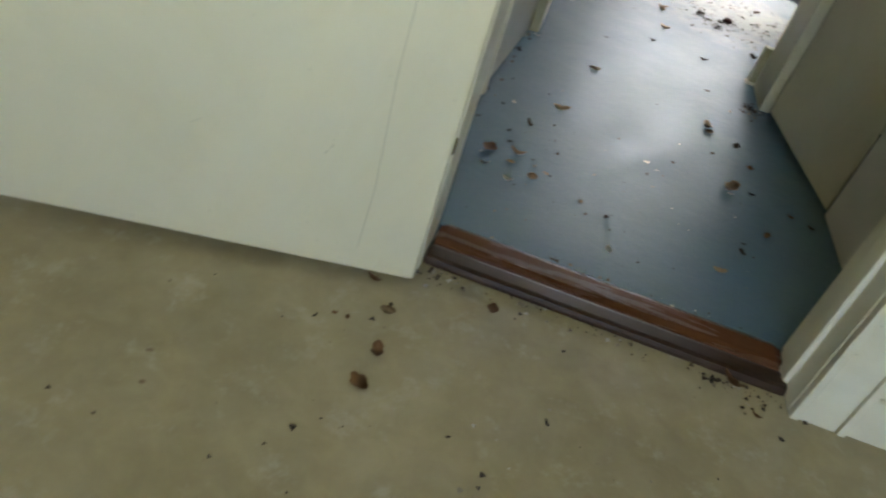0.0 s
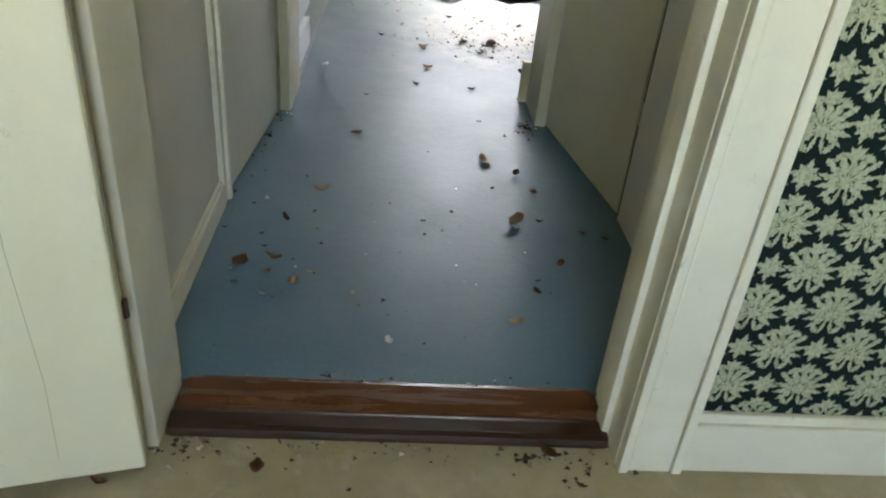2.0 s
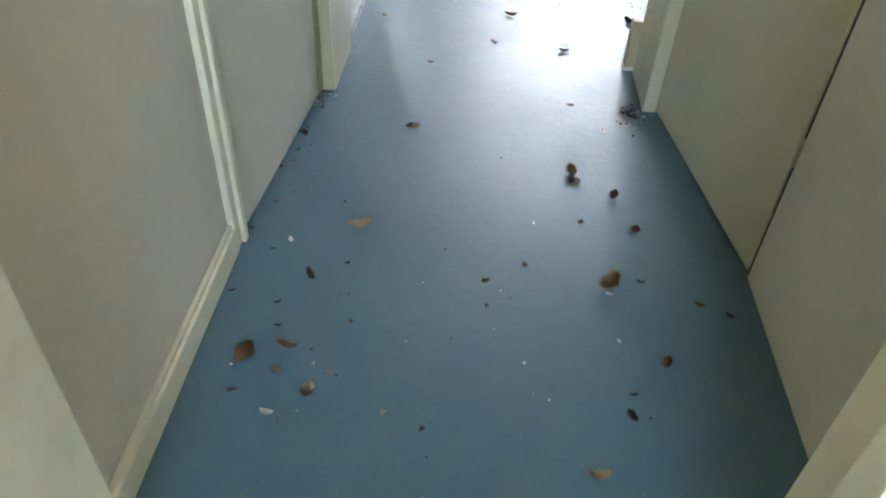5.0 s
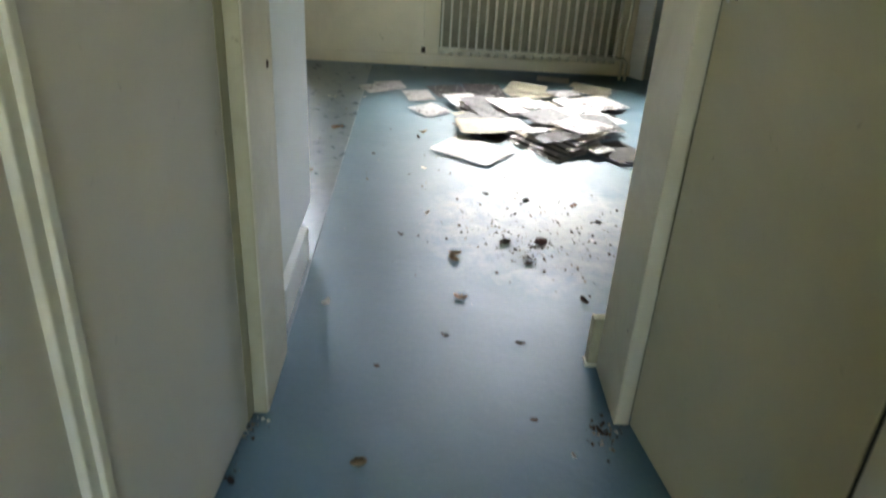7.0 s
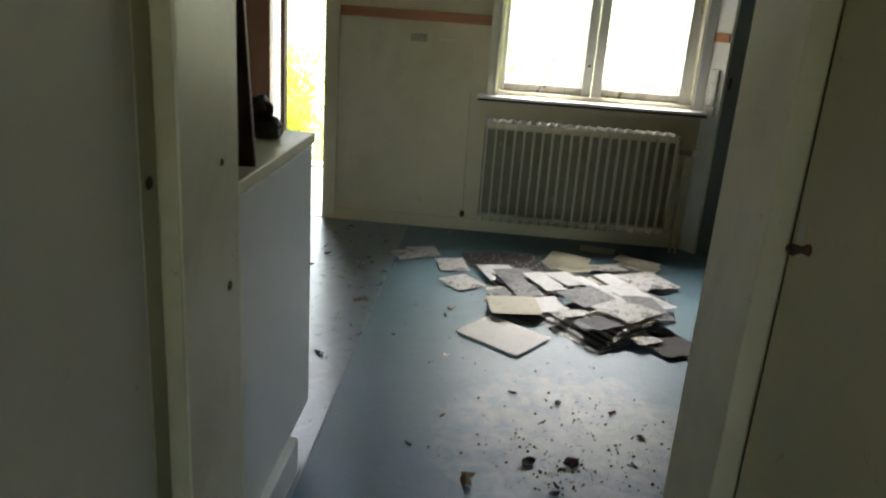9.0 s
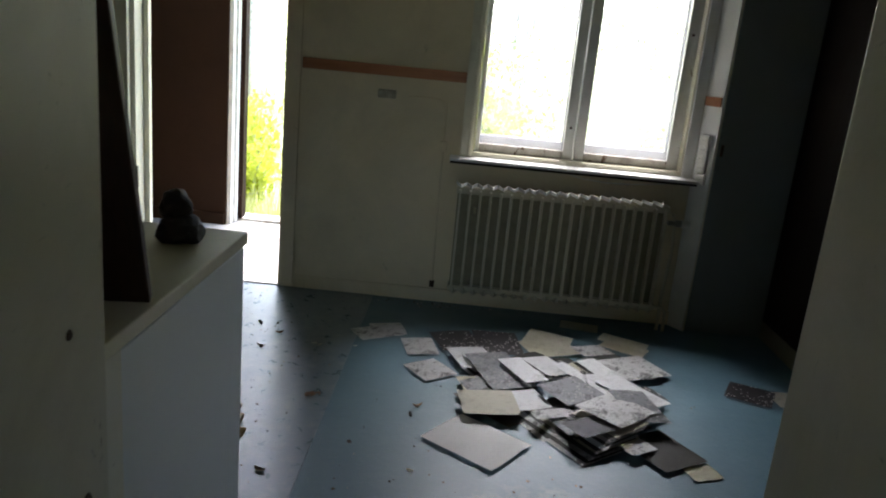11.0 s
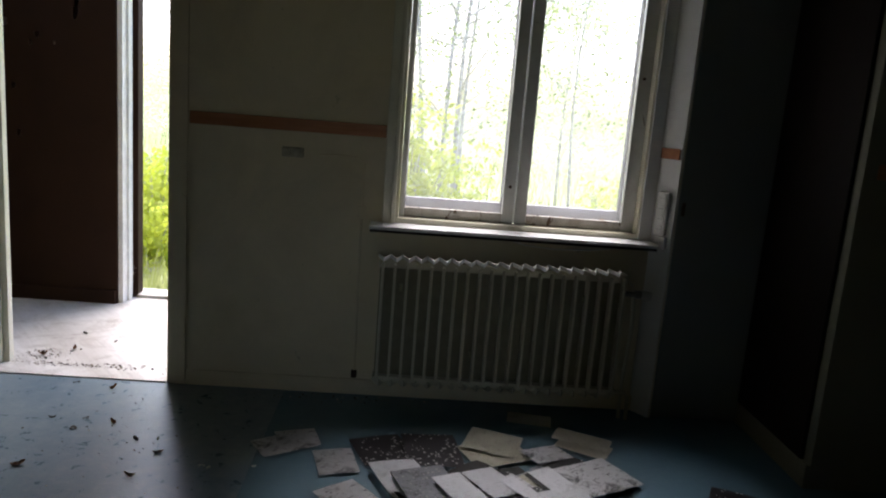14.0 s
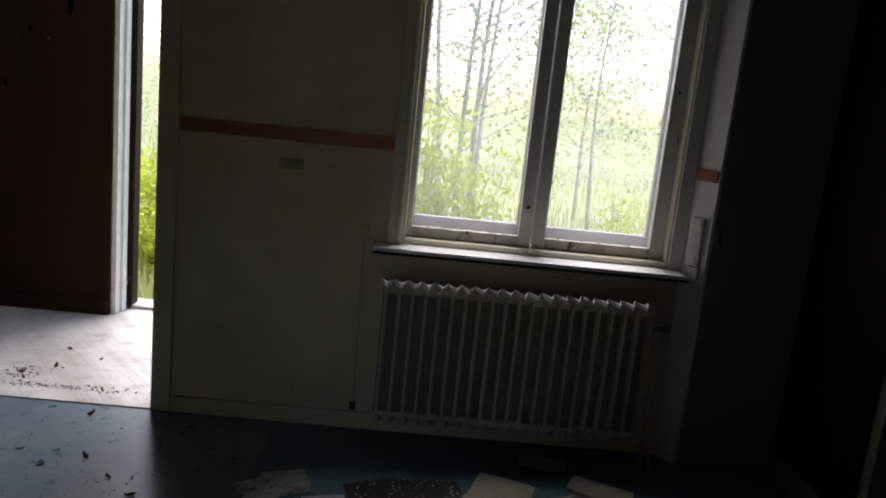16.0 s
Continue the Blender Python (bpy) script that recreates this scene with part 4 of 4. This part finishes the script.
# upper tiles of the heap and the ones lying round it
for row in (
            ("speck", 0.469, 5.343, 0.01, 20.7, 0.214, 0.238, 0, 0), ("speck", 0.668, 5.339, 0.022, 8.5, 0.224, 0.258, 3.5, 47), ("stain", 0.079, 5.354, 0.008, 31.9, 0.229, 0.156, 0, 94),
            ("stain", 0.125, 5.395, 0.014, 18.4, 0.166, 0.159, 0, 141), ("stain", 0.296, 5.226, 0.009, 14.8, 0.155, 0.201, 0, 8), ("stain", 0.36, 4.971, 0.01, 38.1, 0.171, 0.186, 0, 55),
            ("white", 0.548, 5.109, 0.03, 22.2, 0.189, 0.228, 2.5, 102), ("cream", 0.923, 5.355, 0.016, 23.8, 0.256, 0.203, 0, 149), ("cream", 0.92, 5.428, 0.028, 70.5, 0.189, 0.223, 2.5, 16),
            ("cream", 1.309, 5.453, 0.016, 59.2, 0.134, 0.221, 0, 63), ("cream", 1.31, 5.499, 0.028, 65.9, 0.133, 0.239, 2.5, 110), ("stain", 1.13, 5.344, 0.028, 27.8, 0.184, 0.13, 3.5, 157),
            ("stain", 1.27, 5.148, 0.036, 27.4, 0.232, 0.216, 2.5, 24), ("stain", 1.345, 5.197, 0.028, 33.7, 0.165, 0.222, 3.5, 71), ("white", 0.979, 5.008, 0.053, 34, 0.069, 0.18, 2.5, 118),
            ("white", 0.881, 5.056, 0.048, 29.5, 0.143, 0.219, 3.5, 165), ("grey", 0.664, 4.969, 0.042, 21.8, 0.207, 0.341, 2.5, 32), ("white", 0.764, 4.965, 0.056, 29.4, 0.122, 0.234, 3.5, 79),
            ("white", 1.213, 4.84, 0.06, 37.3, 0.158, 0.298, 2.5, 126), ("white", 1.148, 4.878, 0.052, 23, 0.202, 0.201, 3.5, 173), ("grey", 0.952, 4.778, 0.068, 37.8, 0.222, 0.187, 2.5, 40),
            ("grey", 1.209, 4.68, 0.074, 13, 0.159, 0.266, 3.5, 87), ("stain", 1.104, 4.611, 0.082, 45.6, 0.252, 0.217, 2.5, 134), ("cream", 0.608, 4.632, 0.048, 9.6, 0.227, 0.186, 3.5, 1),
            ("white", 0.766, 4.706, 0.038, 25.9, 0.16, 0.158, 2.5, 48), ("stain", 0.859, 4.577, 0.054, 26.9, 0.189, 0.067, 3.5, 95), ("dark", 0.99, 4.469, 0.074, 37.1, 0.205, 0.125, 2.5, 142),
            ("clean", 0.561, 4.382, 0.012, 53.9, 0.254, 0.319, 0, 9), ("black", 1.255, 4.446, 0.016, 31.5, 0.212, 0.246, 0, 56), ("cream", 1.103, 4.465, 0.038, 57.9, 0.13, 0.1, 3.5, 103),
            ("stain", 1.152, 4.426, 0.03, 35.8, 0.133, 0.094, 2.5, 150), ("grey", 0.589, 4.822, 0.026, 29.2, 0.163, 0.136, 3.5, 17), ("cream", 0.578, 4.849, 0.022, 19.5, 0.178, 0.136, 2.5, 64),
            ("cream", 1.37, 4.33, 0.007, 20, 0.12, 0.10), ("speck", 1.80, 5.06, 0.006, -26, 0.20, 0.19), ("cream", 1.99, 5.04, 0.006, 4, 0.20, 0.16),
            ("speck", 2.02, 4.80, 0.006, -20, 0.20, 0.18), ("cream", 2.20, 4.78, 0.012, 5, 0.22, 0.18), ("white", 2.24, 4.56, 0.016, -8, 0.26, 0.22), ("cream", 1.12, 5.73, 0.006, -10, 0.2, 0.12)):
    floor_tile(*row)

# ---- litter ----
lrng = random.Random(5)


def leaf_shape(curl, ragged, aspect=0.5):
    bm = bmesh.new()
    n, rows = 10, []
    for i in range(n):
        t = i / (n - 1)
        wd = aspect * 0.5 * max(0.04, math.sin(math.pi * min(0.99, t * 0.95 + 0.03))) ** 0.65 * (1 + lrng.uniform(-ragged, ragged))
        row = []
        for v in (-1, 0, 1):
            row.append(bm.verts.new((t - 0.5, v * wd, curl * ((t - 0.5) ** 2 * 1.2 + (0.35 * abs(v)) * wd * 2) + lrng.uniform(0, 0.03) + 0.02)))
        rows.append(row)
    for q, s in zip(rows, rows[1:]):
        for k in (0, 1):
            bm.faces.new((q[k], q[k + 1], s[k + 1], s[k]))
    bmesh.ops.solidify(bm, geom=bm.faces[:], thickness=0.02)
    return bm


KINDS = {"leaf": ("dead_leaf", LEAF_BROWN, "curled brown dead leaf on the floor", "leaf", 0.045), "tan": ("dead_leaf", LEAF_TAN, "pale tan dead leaf on the floor", "leaf", 0.04),
         "flake": ("paint_flake", FLAKE, "white paint flake on the floor", "paint flake", 0.028), "dark": ("debris_scrap", RUBBLE_DARK, "dark scrap of debris on the floor", "debris", 0.032)}
SHAPES = {k: [mesh_of(v[0], leaf_shape(c, 0.22, a), v[1], True) for c, a in ((0.9, 0.55), (0.5, 0.7), (1.2, 0.4))] for k, v in KINDS.items()}


def litter(kind, x, y, z=0.0, size=1.0):
    name, _, label, cat, s = KINDS[kind]
    ob = new(name, lrng.choice(SHAPES[kind]))
    s *= size * lrng.uniform(0.75, 1.2)
    ob.matrix_world = pose(x, y, z, 0, 0, lrng.uniform(0, 360)) @ Matrix.Diagonal((s, s, s, 1))
    return tagged(ob, label, cat, "litter on the floors")


for k, x, y, wide in (("leaf", 0.002, 1.587, 0.034), ("tan", 0.075, 1.61, 0.038), ("tan", 0.067, 1.558, 0.02), ("tan", 0.131, 1.519, 0.032), ("flake", 0.006, 1.503, 0.02), ("flake", 0.074, 1.465, 0.021), ("tan", 0.163, 1.561, 0.013),
                   ("dark", 0.046, 1.661, 0.013), ("dark", 0.08, 1.795, 0.025), ("dark", 0.031, 1.72, 0.014), ("flake", 0.015, 1.901, 0.016), ("tan", 0.152, 1.963, 0.034), ("dark", -0.015, 1.871, 0.009), ("dark", -0.041, 2.304, 0.027),
                   ("tan", 0.223, 2.373, 0.033), ("flake", 0.065, 3.026, 0.025), ("dark", -0.043, 3.283, 0.027), ("dark", 0.42, 2.881, 0.024), ("dark", 0.631, 2.857, 0.03), ("tan", 0.454, 3.332, 0.036), ("tan", 0.468, 3.087, 0.033),
                   ("dark", 0.706, 3.328, 0.029), ("dark", 0.636, 3.472, 0.042), ("dark", 0.854, 3.094, 0.03), ("dark", 0.634, 2.539, 0.015), ("flake", 0.712, 2.419, 0.017), ("tan", 0.62, 2.222, 0.034), ("tan", 0.625, 2.184, 0.028),
                   ("dark", 0.712, 2.137, 0.031), ("dark", 0.631, 2.036, 0.012), ("leaf", 0.75, 2.024, 0.029), ("flake", 0.527, 2.02, 0.006), ("flake", 0.428, 1.825, 0.013), ("dark", 0.506, 1.881, 0.014), ("tan", 0.673, 1.836, 0.044),
                   ("flake", 0.674, 1.814, 0.013), ("dark", 0.74, 1.855, 0.015), ("leaf", 0.849, 1.801, 0.022), ("dark", 0.904, 1.778, 0.015), ("flake", 0.681, 1.691, 0.008), ("leaf", 0.761, 1.643, 0.027), ("flake", 0.504, 1.62, 0.006),
                   ("dark", 0.694, 1.567, 0.012), ("dark", 0.686, 1.52, 0.018), ("dark", 0.238, 2.731, 0.013), ("dark", -0.064, 1.741, 0.017), ("dark", 0.104, 2.044, 0.009), ("flake", 0.546, 1.541, 0.005), ("dark", 0.145, 1.845, 0.009)):
    litter(k, x, y, 0.0, 1.3 * wide / KINDS[k][4])
for k, x, y in (("flake", 0.36, 3.69), ("flake", 0.34, 4.148), ("dark", 0.112, 4.296), ("leaf", -0.142, 4.058), ("leaf", -0.073, 4.639), ("dark", 0.594, 3.895), ("dark", 0.695, 3.715), ("dark", 0.754, 3.855), ("leaf", 0.935, 3.816), ("dark", 1.012, 3.679), ("flake", 0.959, 3.523), ("tan", 0.62, 1.40), ("flake", 0.35, 1.32), ("dark", 0.79, 2.50)):
    litter(k, x, y)
for k, x, y in (("dark", 0.714, 3.362), ("tan", 0.457, 3.37), ("flake", 1.192, 3.812), ("dark", 0.268, 3.504), ("flake", -0.189, 5.144), ("dark", 0.309, 4.537), ("dark", -0.949, 5.859), ("leaf", -0.772, 5.821), ("dark", -0.666, 5.738), ("leaf", -0.632, 5.467), ("dark", -0.753, 5.492),
                ("dark", -0.76, 5.393), ("dark", -0.883, 5.484), ("dark", -0.493, 5.331), ("dark", -0.411, 5.339), ("leaf", -0.373, 5.227), ("leaf", -0.818, 5.083), ("leaf", -0.413, 5.046), ("flake", -0.161, 5.13), ("flake", -0.001, 5.161), ("leaf", -0.1, 4.62), ("tan", 0.33, 4.62)):
    litter(k, x, y)
for k, x, y, wide in (("leaf", -0.04, 0.7, 0.038), ("leaf", -0.034, 0.78, 0.04), ("tan", -0.049, 0.891, 0.03), ("leaf", 0.138, 1.002, 0.032), ("leaf", 0.683, 0.978, 0.017), ("dark", 0.286, 0.764, 0.018), ("dark", -0.165, 0.81, 0.011),
                   ("leaf", -0.136, 0.837, 0.013), ("leaf", -0.111, 0.838, 0.012), ("leaf", -0.101, 0.96, 0.036), ("dark", -0.049, 0.907, 0.012), ("dark", 0.131, 0.66, 0.008), ("leaf", 0.637, 1.046, 0.04), ("dark", 0.594, 1.029, 0.026),
                   ("dark", 0.73, 0.941, 0.013), ("dark", 0.293, 0.959, 0.009), ("dark", -0.215, 0.781, 0.005), ("tan", -0.365, 0.607, 0.012), ("dark", -0.365, 0.819, 0.008), ("dark", -0.422, 0.764, 0.008), ("dark", -0.069, 0.604, 0.005),
                   ("tan", -0.341, 0.547, 0.011), ("dark", 0.598, 0.787, 0.006)):
    litter(k, x, y, -0.02, 1.1 * wide / KINDS[k][4])
for k, x, y in (("dark", -1.22, 6.14), ("leaf", -1.15, 6.30), ("dark", -1.0, 6.45), ("dark", -1.28, 6.24), ("leaf", -1.26, 6.2), ("dark", -0.8, 6.9), ("dark", -1.2, 6.55)):
    litter(k, x, y, 0.0)
# fine crumbs
vs, fs = [], []
for cx, cy, z, rx, ry, n in ((0.85, 3.52, 0.001, 0.30, 0.32, 420), (0.72, 3.44, 0.001, 0.10, 0.10, 90), (0.25, 5.85, 0.001, 0.5, 0.05, 160), (-0.35, 4.6, 0.001, 0.2, 0.5, 110), (-0.65, 5.3, 0.001, 0.22, 0.4, 120), (0.35, 1.045, -0.019, 0.35, 0.03, 110), (0.0, 1.05, -0.019, 0.05, 0.03, 80), (0.66, 1.04, -0.019, 0.09, 0.035, 80), (-0.05, 2.50, 0.001, 0.03, 0.06, 140), (0.80, 2.50, 0.001, 0.03, 0.05, 70), (-0.05, 2.2, 0.001, 0.03, 0.3, 40), (0.3, 1.7, 0.001, 0.4, 0.4, 70), (0.4, 3.9, 0.001, 0.6, 0.6, 90), (0.1, 0.6, -0.019, 0.5, 0.3, 60), (-1.0, 6.06, 0.011, 0.45, 0.03, 300), (-1.25, 6.2, 0.001, 0.10, 0.08, 160), (0.35, 1.205, 0.001, 0.35, 0.012, 50), (0.9, 4.9, 0.001, 0.5, 0.5, 120), (0.98, 5.985, 0.906, 0.4, 0.02, 60)):
    for _ in range(n):
        x, y, s, a = cx + lrng.gauss(0, 0.6) * rx, cy + lrng.gauss(0, 0.6) * ry, 0.0014 + 0.0065 * lrng.random() ** 3, lrng.uniform(0, 6.28)
        i = len(vs)
        vs += [(x + s * math.cos(a), y + s * math.sin(a), z), (x + s * math.cos(a + 2), y + s * math.sin(a + 2), z), (x + s * math.cos(a + 4), y + s * math.sin(a + 4), z), (x, y, z + s * 0.9)]
        fs += [(i, i + 1, i + 3), (i + 1, i + 2, i + 3), (i + 2, i, i + 3)]


def crumb_mat():
    m, nt, b = base("mixed_crumbs", 0.8)
    g = nt.nodes.new("ShaderNodeNewGeometry")
    nt.links.new(ramp(nt, [(0.0, (0.03, 0.025, 0.02)), (0.6, (0.10, 0.07, 0.04)), (0.8, (0.3, 0.25, 0.18)), (1.0, (0.65, 0.63, 0.58))], g.outputs["Random Per Island"]), b.inputs["Base Color"])
    return m


tagged(new("crumbs", leaf_mesh("crumbs", vs, fs, crumb_mat())), "fine crumbs of plaster and dirt on floors", "debris", kind="stuff")

# ---- small fixtures in the kitchen ----
sk = empty("power_strip", "white wall power strip with four sockets", "socket")
sk.matrix_world = SPLAY @ pose(0.058, 0.0, 0.97)
part("body", boxes((-0.028, 0.028, -0.022, 0.0, -0.10, 0.10), bev=0.008), PLASTIC, sk)
for k in range(4):
    o = part("outlet", tube(bmesh.new(), [(0, -0.0215, -0.072 + 0.048 * k), (0, -0.0245, -0.072 + 0.048 * k)], [0.019, 0.0185], 18), PLASTIC, sk)
    part("pin_hole", boxes((-0.010, -0.006, -0.0252, -0.0246, -0.074 + 0.048 * k, -0.070 + 0.048 * k), (0.006, 0.010, -0.0252, -0.0246, -0.074 + 0.048 * k, -0.070 + 0.048 * k)), BLACKISH, o)
sk2 = empty("wall_socket", "white single wall socket below the power strip", "socket")
sk2.matrix_world = SPLAY @ pose(0.064, 0.0, 0.838)
part("body", boxes((-0.03, 0.03, -0.02, 0.0, -0.028, 0.028), bev=0.008), PLASTIC, sk2)
part("pin_hole", boxes((-0.010, -0.006, -0.0212, -0.0202, -0.002, 0.002), (0.006, 0.010, -0.0212, -0.0202, -0.002, 0.002)), BLACKISH, sk2)
sk3 = empty("wall_socket", "grimy double wall socket under the batten", "socket", (-0.02, W, 1.12))
part("body", boxes((-0.048, 0.048, -0.018, 0.0, -0.022, 0.022), bev=0.006), GRIMY, sk3)
for sx in (-0.024, 0.024):
    part("outlet", tube(bmesh.new(), [(sx, -0.0175, 0), (sx, -0.022, 0)], [0.018, 0.016], 16), GRIMY, sk3)
wire = empty("wall_cable", "painted-over cable running down the wall", "cable", (0.30, W, 0.88))
part("cable", tube(bmesh.new(), [(-0.20, -0.005, 0.236), (-0.12, -0.005, 0.242), (-0.03, -0.005, 0.236), (0.0, -0.005, 0.215), (0.002, -0.005, 0.12), (0.0, -0.005, 0.0)], 0.004, 8), KITCHEN_WALL, wire)
part("junction_box", boxes((-0.02, 0.02, -0.022, 0.0, -0.035, 0.02), bev=0.004), KITCHEN_WALL, wire)
part("pipe", tube(bmesh.new(), [(0.0, -0.007, -0.03), (0.002, -0.007, -0.4), (0.005, -0.007, -0.78)], 0.006, 8), KITCHEN_WALL, wire)
part("clip", boxes((-0.008, 0.018, -0.018, 0.0, -0.795, -0.76), bev=0.003), RUST, wire)
lead = tagged(new("loose_cable", mesh_of("loose_cable", tube(bmesh.new(), [(0.95, W - 0.004, 0.80), (1.05, W - 0.02, 0.775), (1.2, W - 0.02, 0.765), (1.35, W - 0.02, 0.772), (1.5, W - 0.012, 0.79), (1.62, W - 0.004, 0.815)], 0.004, 8), PLASTIC)), "thin white cable sagging under the sill", "cable")
# things on the worktop
bd = empty("wooden_board", "dark red-brown wooden board leaning on the wall", "board", (-0.05, 3.03, 0.942))
bm = boxes((-0.20, 0.0, -0.02, 0.0, 0.0, 0.60), bev=0.003)
bd.matrix_world = pose(-0.056, 3.045, 0.949, 23, 0, 10)
part("plank", bm, wood("dark_red_brown_board", (0.03, 0.012, 0.008), (0.085, 0.032, 0.022), 0.45, (4, 4, 0.5)), bd)


def blob(bm, c, r, seed, squash):
    res = bmesh.ops.create_icosphere(bm, subdivisions=3, radius=1.0)
    for v in res["verts"]:
        d = v.co.normalized()
        k = 1 + 0.28 * noise.noise(d * 1.6 + Vector((seed, 0, 0))) + 0.12 * noise.noise(d * 4 + Vector((0, seed, 0)))
        v.co = Vector(c) + Vector((d.x * r * k, d.y * r * k, max(-0.75, d.z) * r * k * squash))


bm = bmesh.new()
blob(bm, (0, 0, 0.028), 0.05, 3.1, 0.62)
blob(bm, (-0.008, 0.004, 0.075), 0.033, 8.4, 1.0)
rag = new("crumpled_rag", mesh_of("crumpled_rag", bm, LUMP))
rag.location = (-0.15, 3.40, 0.936)
tagged(rag, "dark crumpled lump of rag on the worktop", "rag")
jar = empty("glass_jar", "clear glass jar standing on the worktop", "jar", (-0.30, 3.36, 0.941))


def clear_glass():
    m = bpy.data.materials.new("jar_glass")
    m.use_nodes = True
    b = m.node_tree.nodes["Principled BSDF"]
    b.inputs["Base Color"].default_value = (0.85, 0.88, 0.86, 1)
    b.inputs["Roughness"].default_value, b.inputs["Transmission Weight"].default_value = 0.08, 0.9
    return m


part("body", tube(bmesh.new(), [(0, 0, 0), (0, 0, 0.005), (0, 0, 0.10), (0, 0, 0.12), (0, 0, 0.15)], [0.033, 0.036, 0.036, 0.026, 0.024], 20), clear_glass(), jar, smooth=True)
# tray stand beyond the cabinet
st = empty("tray_stand", "white tray on a dark metal stand", "stand", (-1.32, 5.5, 0.0))
part("tray", boxes((-0.20, 0.06, -0.10, 0.10, 0.735, 0.745), (-0.20, 0.06, -0.105, -0.095, 0.735, 0.82), (-0.20, 0.06, 0.095, 0.105, 0.735, 0.82), (0.055, 0.065, -0.105, 0.105, 0.735, 0.82), (-0.205, -0.195, -0.105, 0.105, 0.735, 0.82)), PLASTIC, st)
for dx, dy in ((-0.17, -0.08), (0.02, -0.08), (-0.17, 0.08), (0.02, 0.08)):
    part("leg", tube(bmesh.new(), [(dx, dy, 0.0), (dx, dy, 0.734)], 0.010, 8), BLACKISH, st)
part("back_frame", tube(bmesh.new(), [(-0.17, 0.115, 0.70), (-0.17, 0.12, 1.05), (-0.15, 0.12, 1.08), (-0.01, 0.12, 1.08), (0.01, 0.12, 1.05), (0.0, 0.115, 0.70)], 0.008, 8), BLACKISH, st)
# wood offcuts on the floor behind the cabinet
for i in range(7):
    f = i / 6
    bm = boxes((-0.06, 0.06, -0.028, 0.028, 0.0, 0.012 + 0.004 * (i % 3)), bev=0.003)
    ob = new("wood_offcut", mesh_of("wood_offcut", bm, LEAF_TAN))
    ob.matrix_world = pose(-0.52 + 0.20 * f, 4.80 - 0.52 * f, 0.0, 0, 0, trng.uniform(-8, 8))
    tagged(ob, "short pale wooden offcut on the floor", "offcut", "wooden offcuts on the floor")


# rusty dirt clump and window-rail litter
bm = bmesh.new()
blob(bm, (0, 0, 0.006), 0.022, 5.5, 0.5)
cl = new("dirt_clump", mesh_of("dirt_clump", bm, plain("red_brown_dirt", (0.07, 0.025, 0.018), 0.9, 0, 0.6, 60)))
cl.location = (0.767, 3.488, 0.004)
tagged(cl, "red-brown clump of dirt on the floor", "dirt")
for i in range(14):
    litter(("flake", "tan", "dark")[i % 3], 0.55 + 0.068 * i + lrng.uniform(-0.02, 0.02), W + 0.057, 0.902, 0.55)
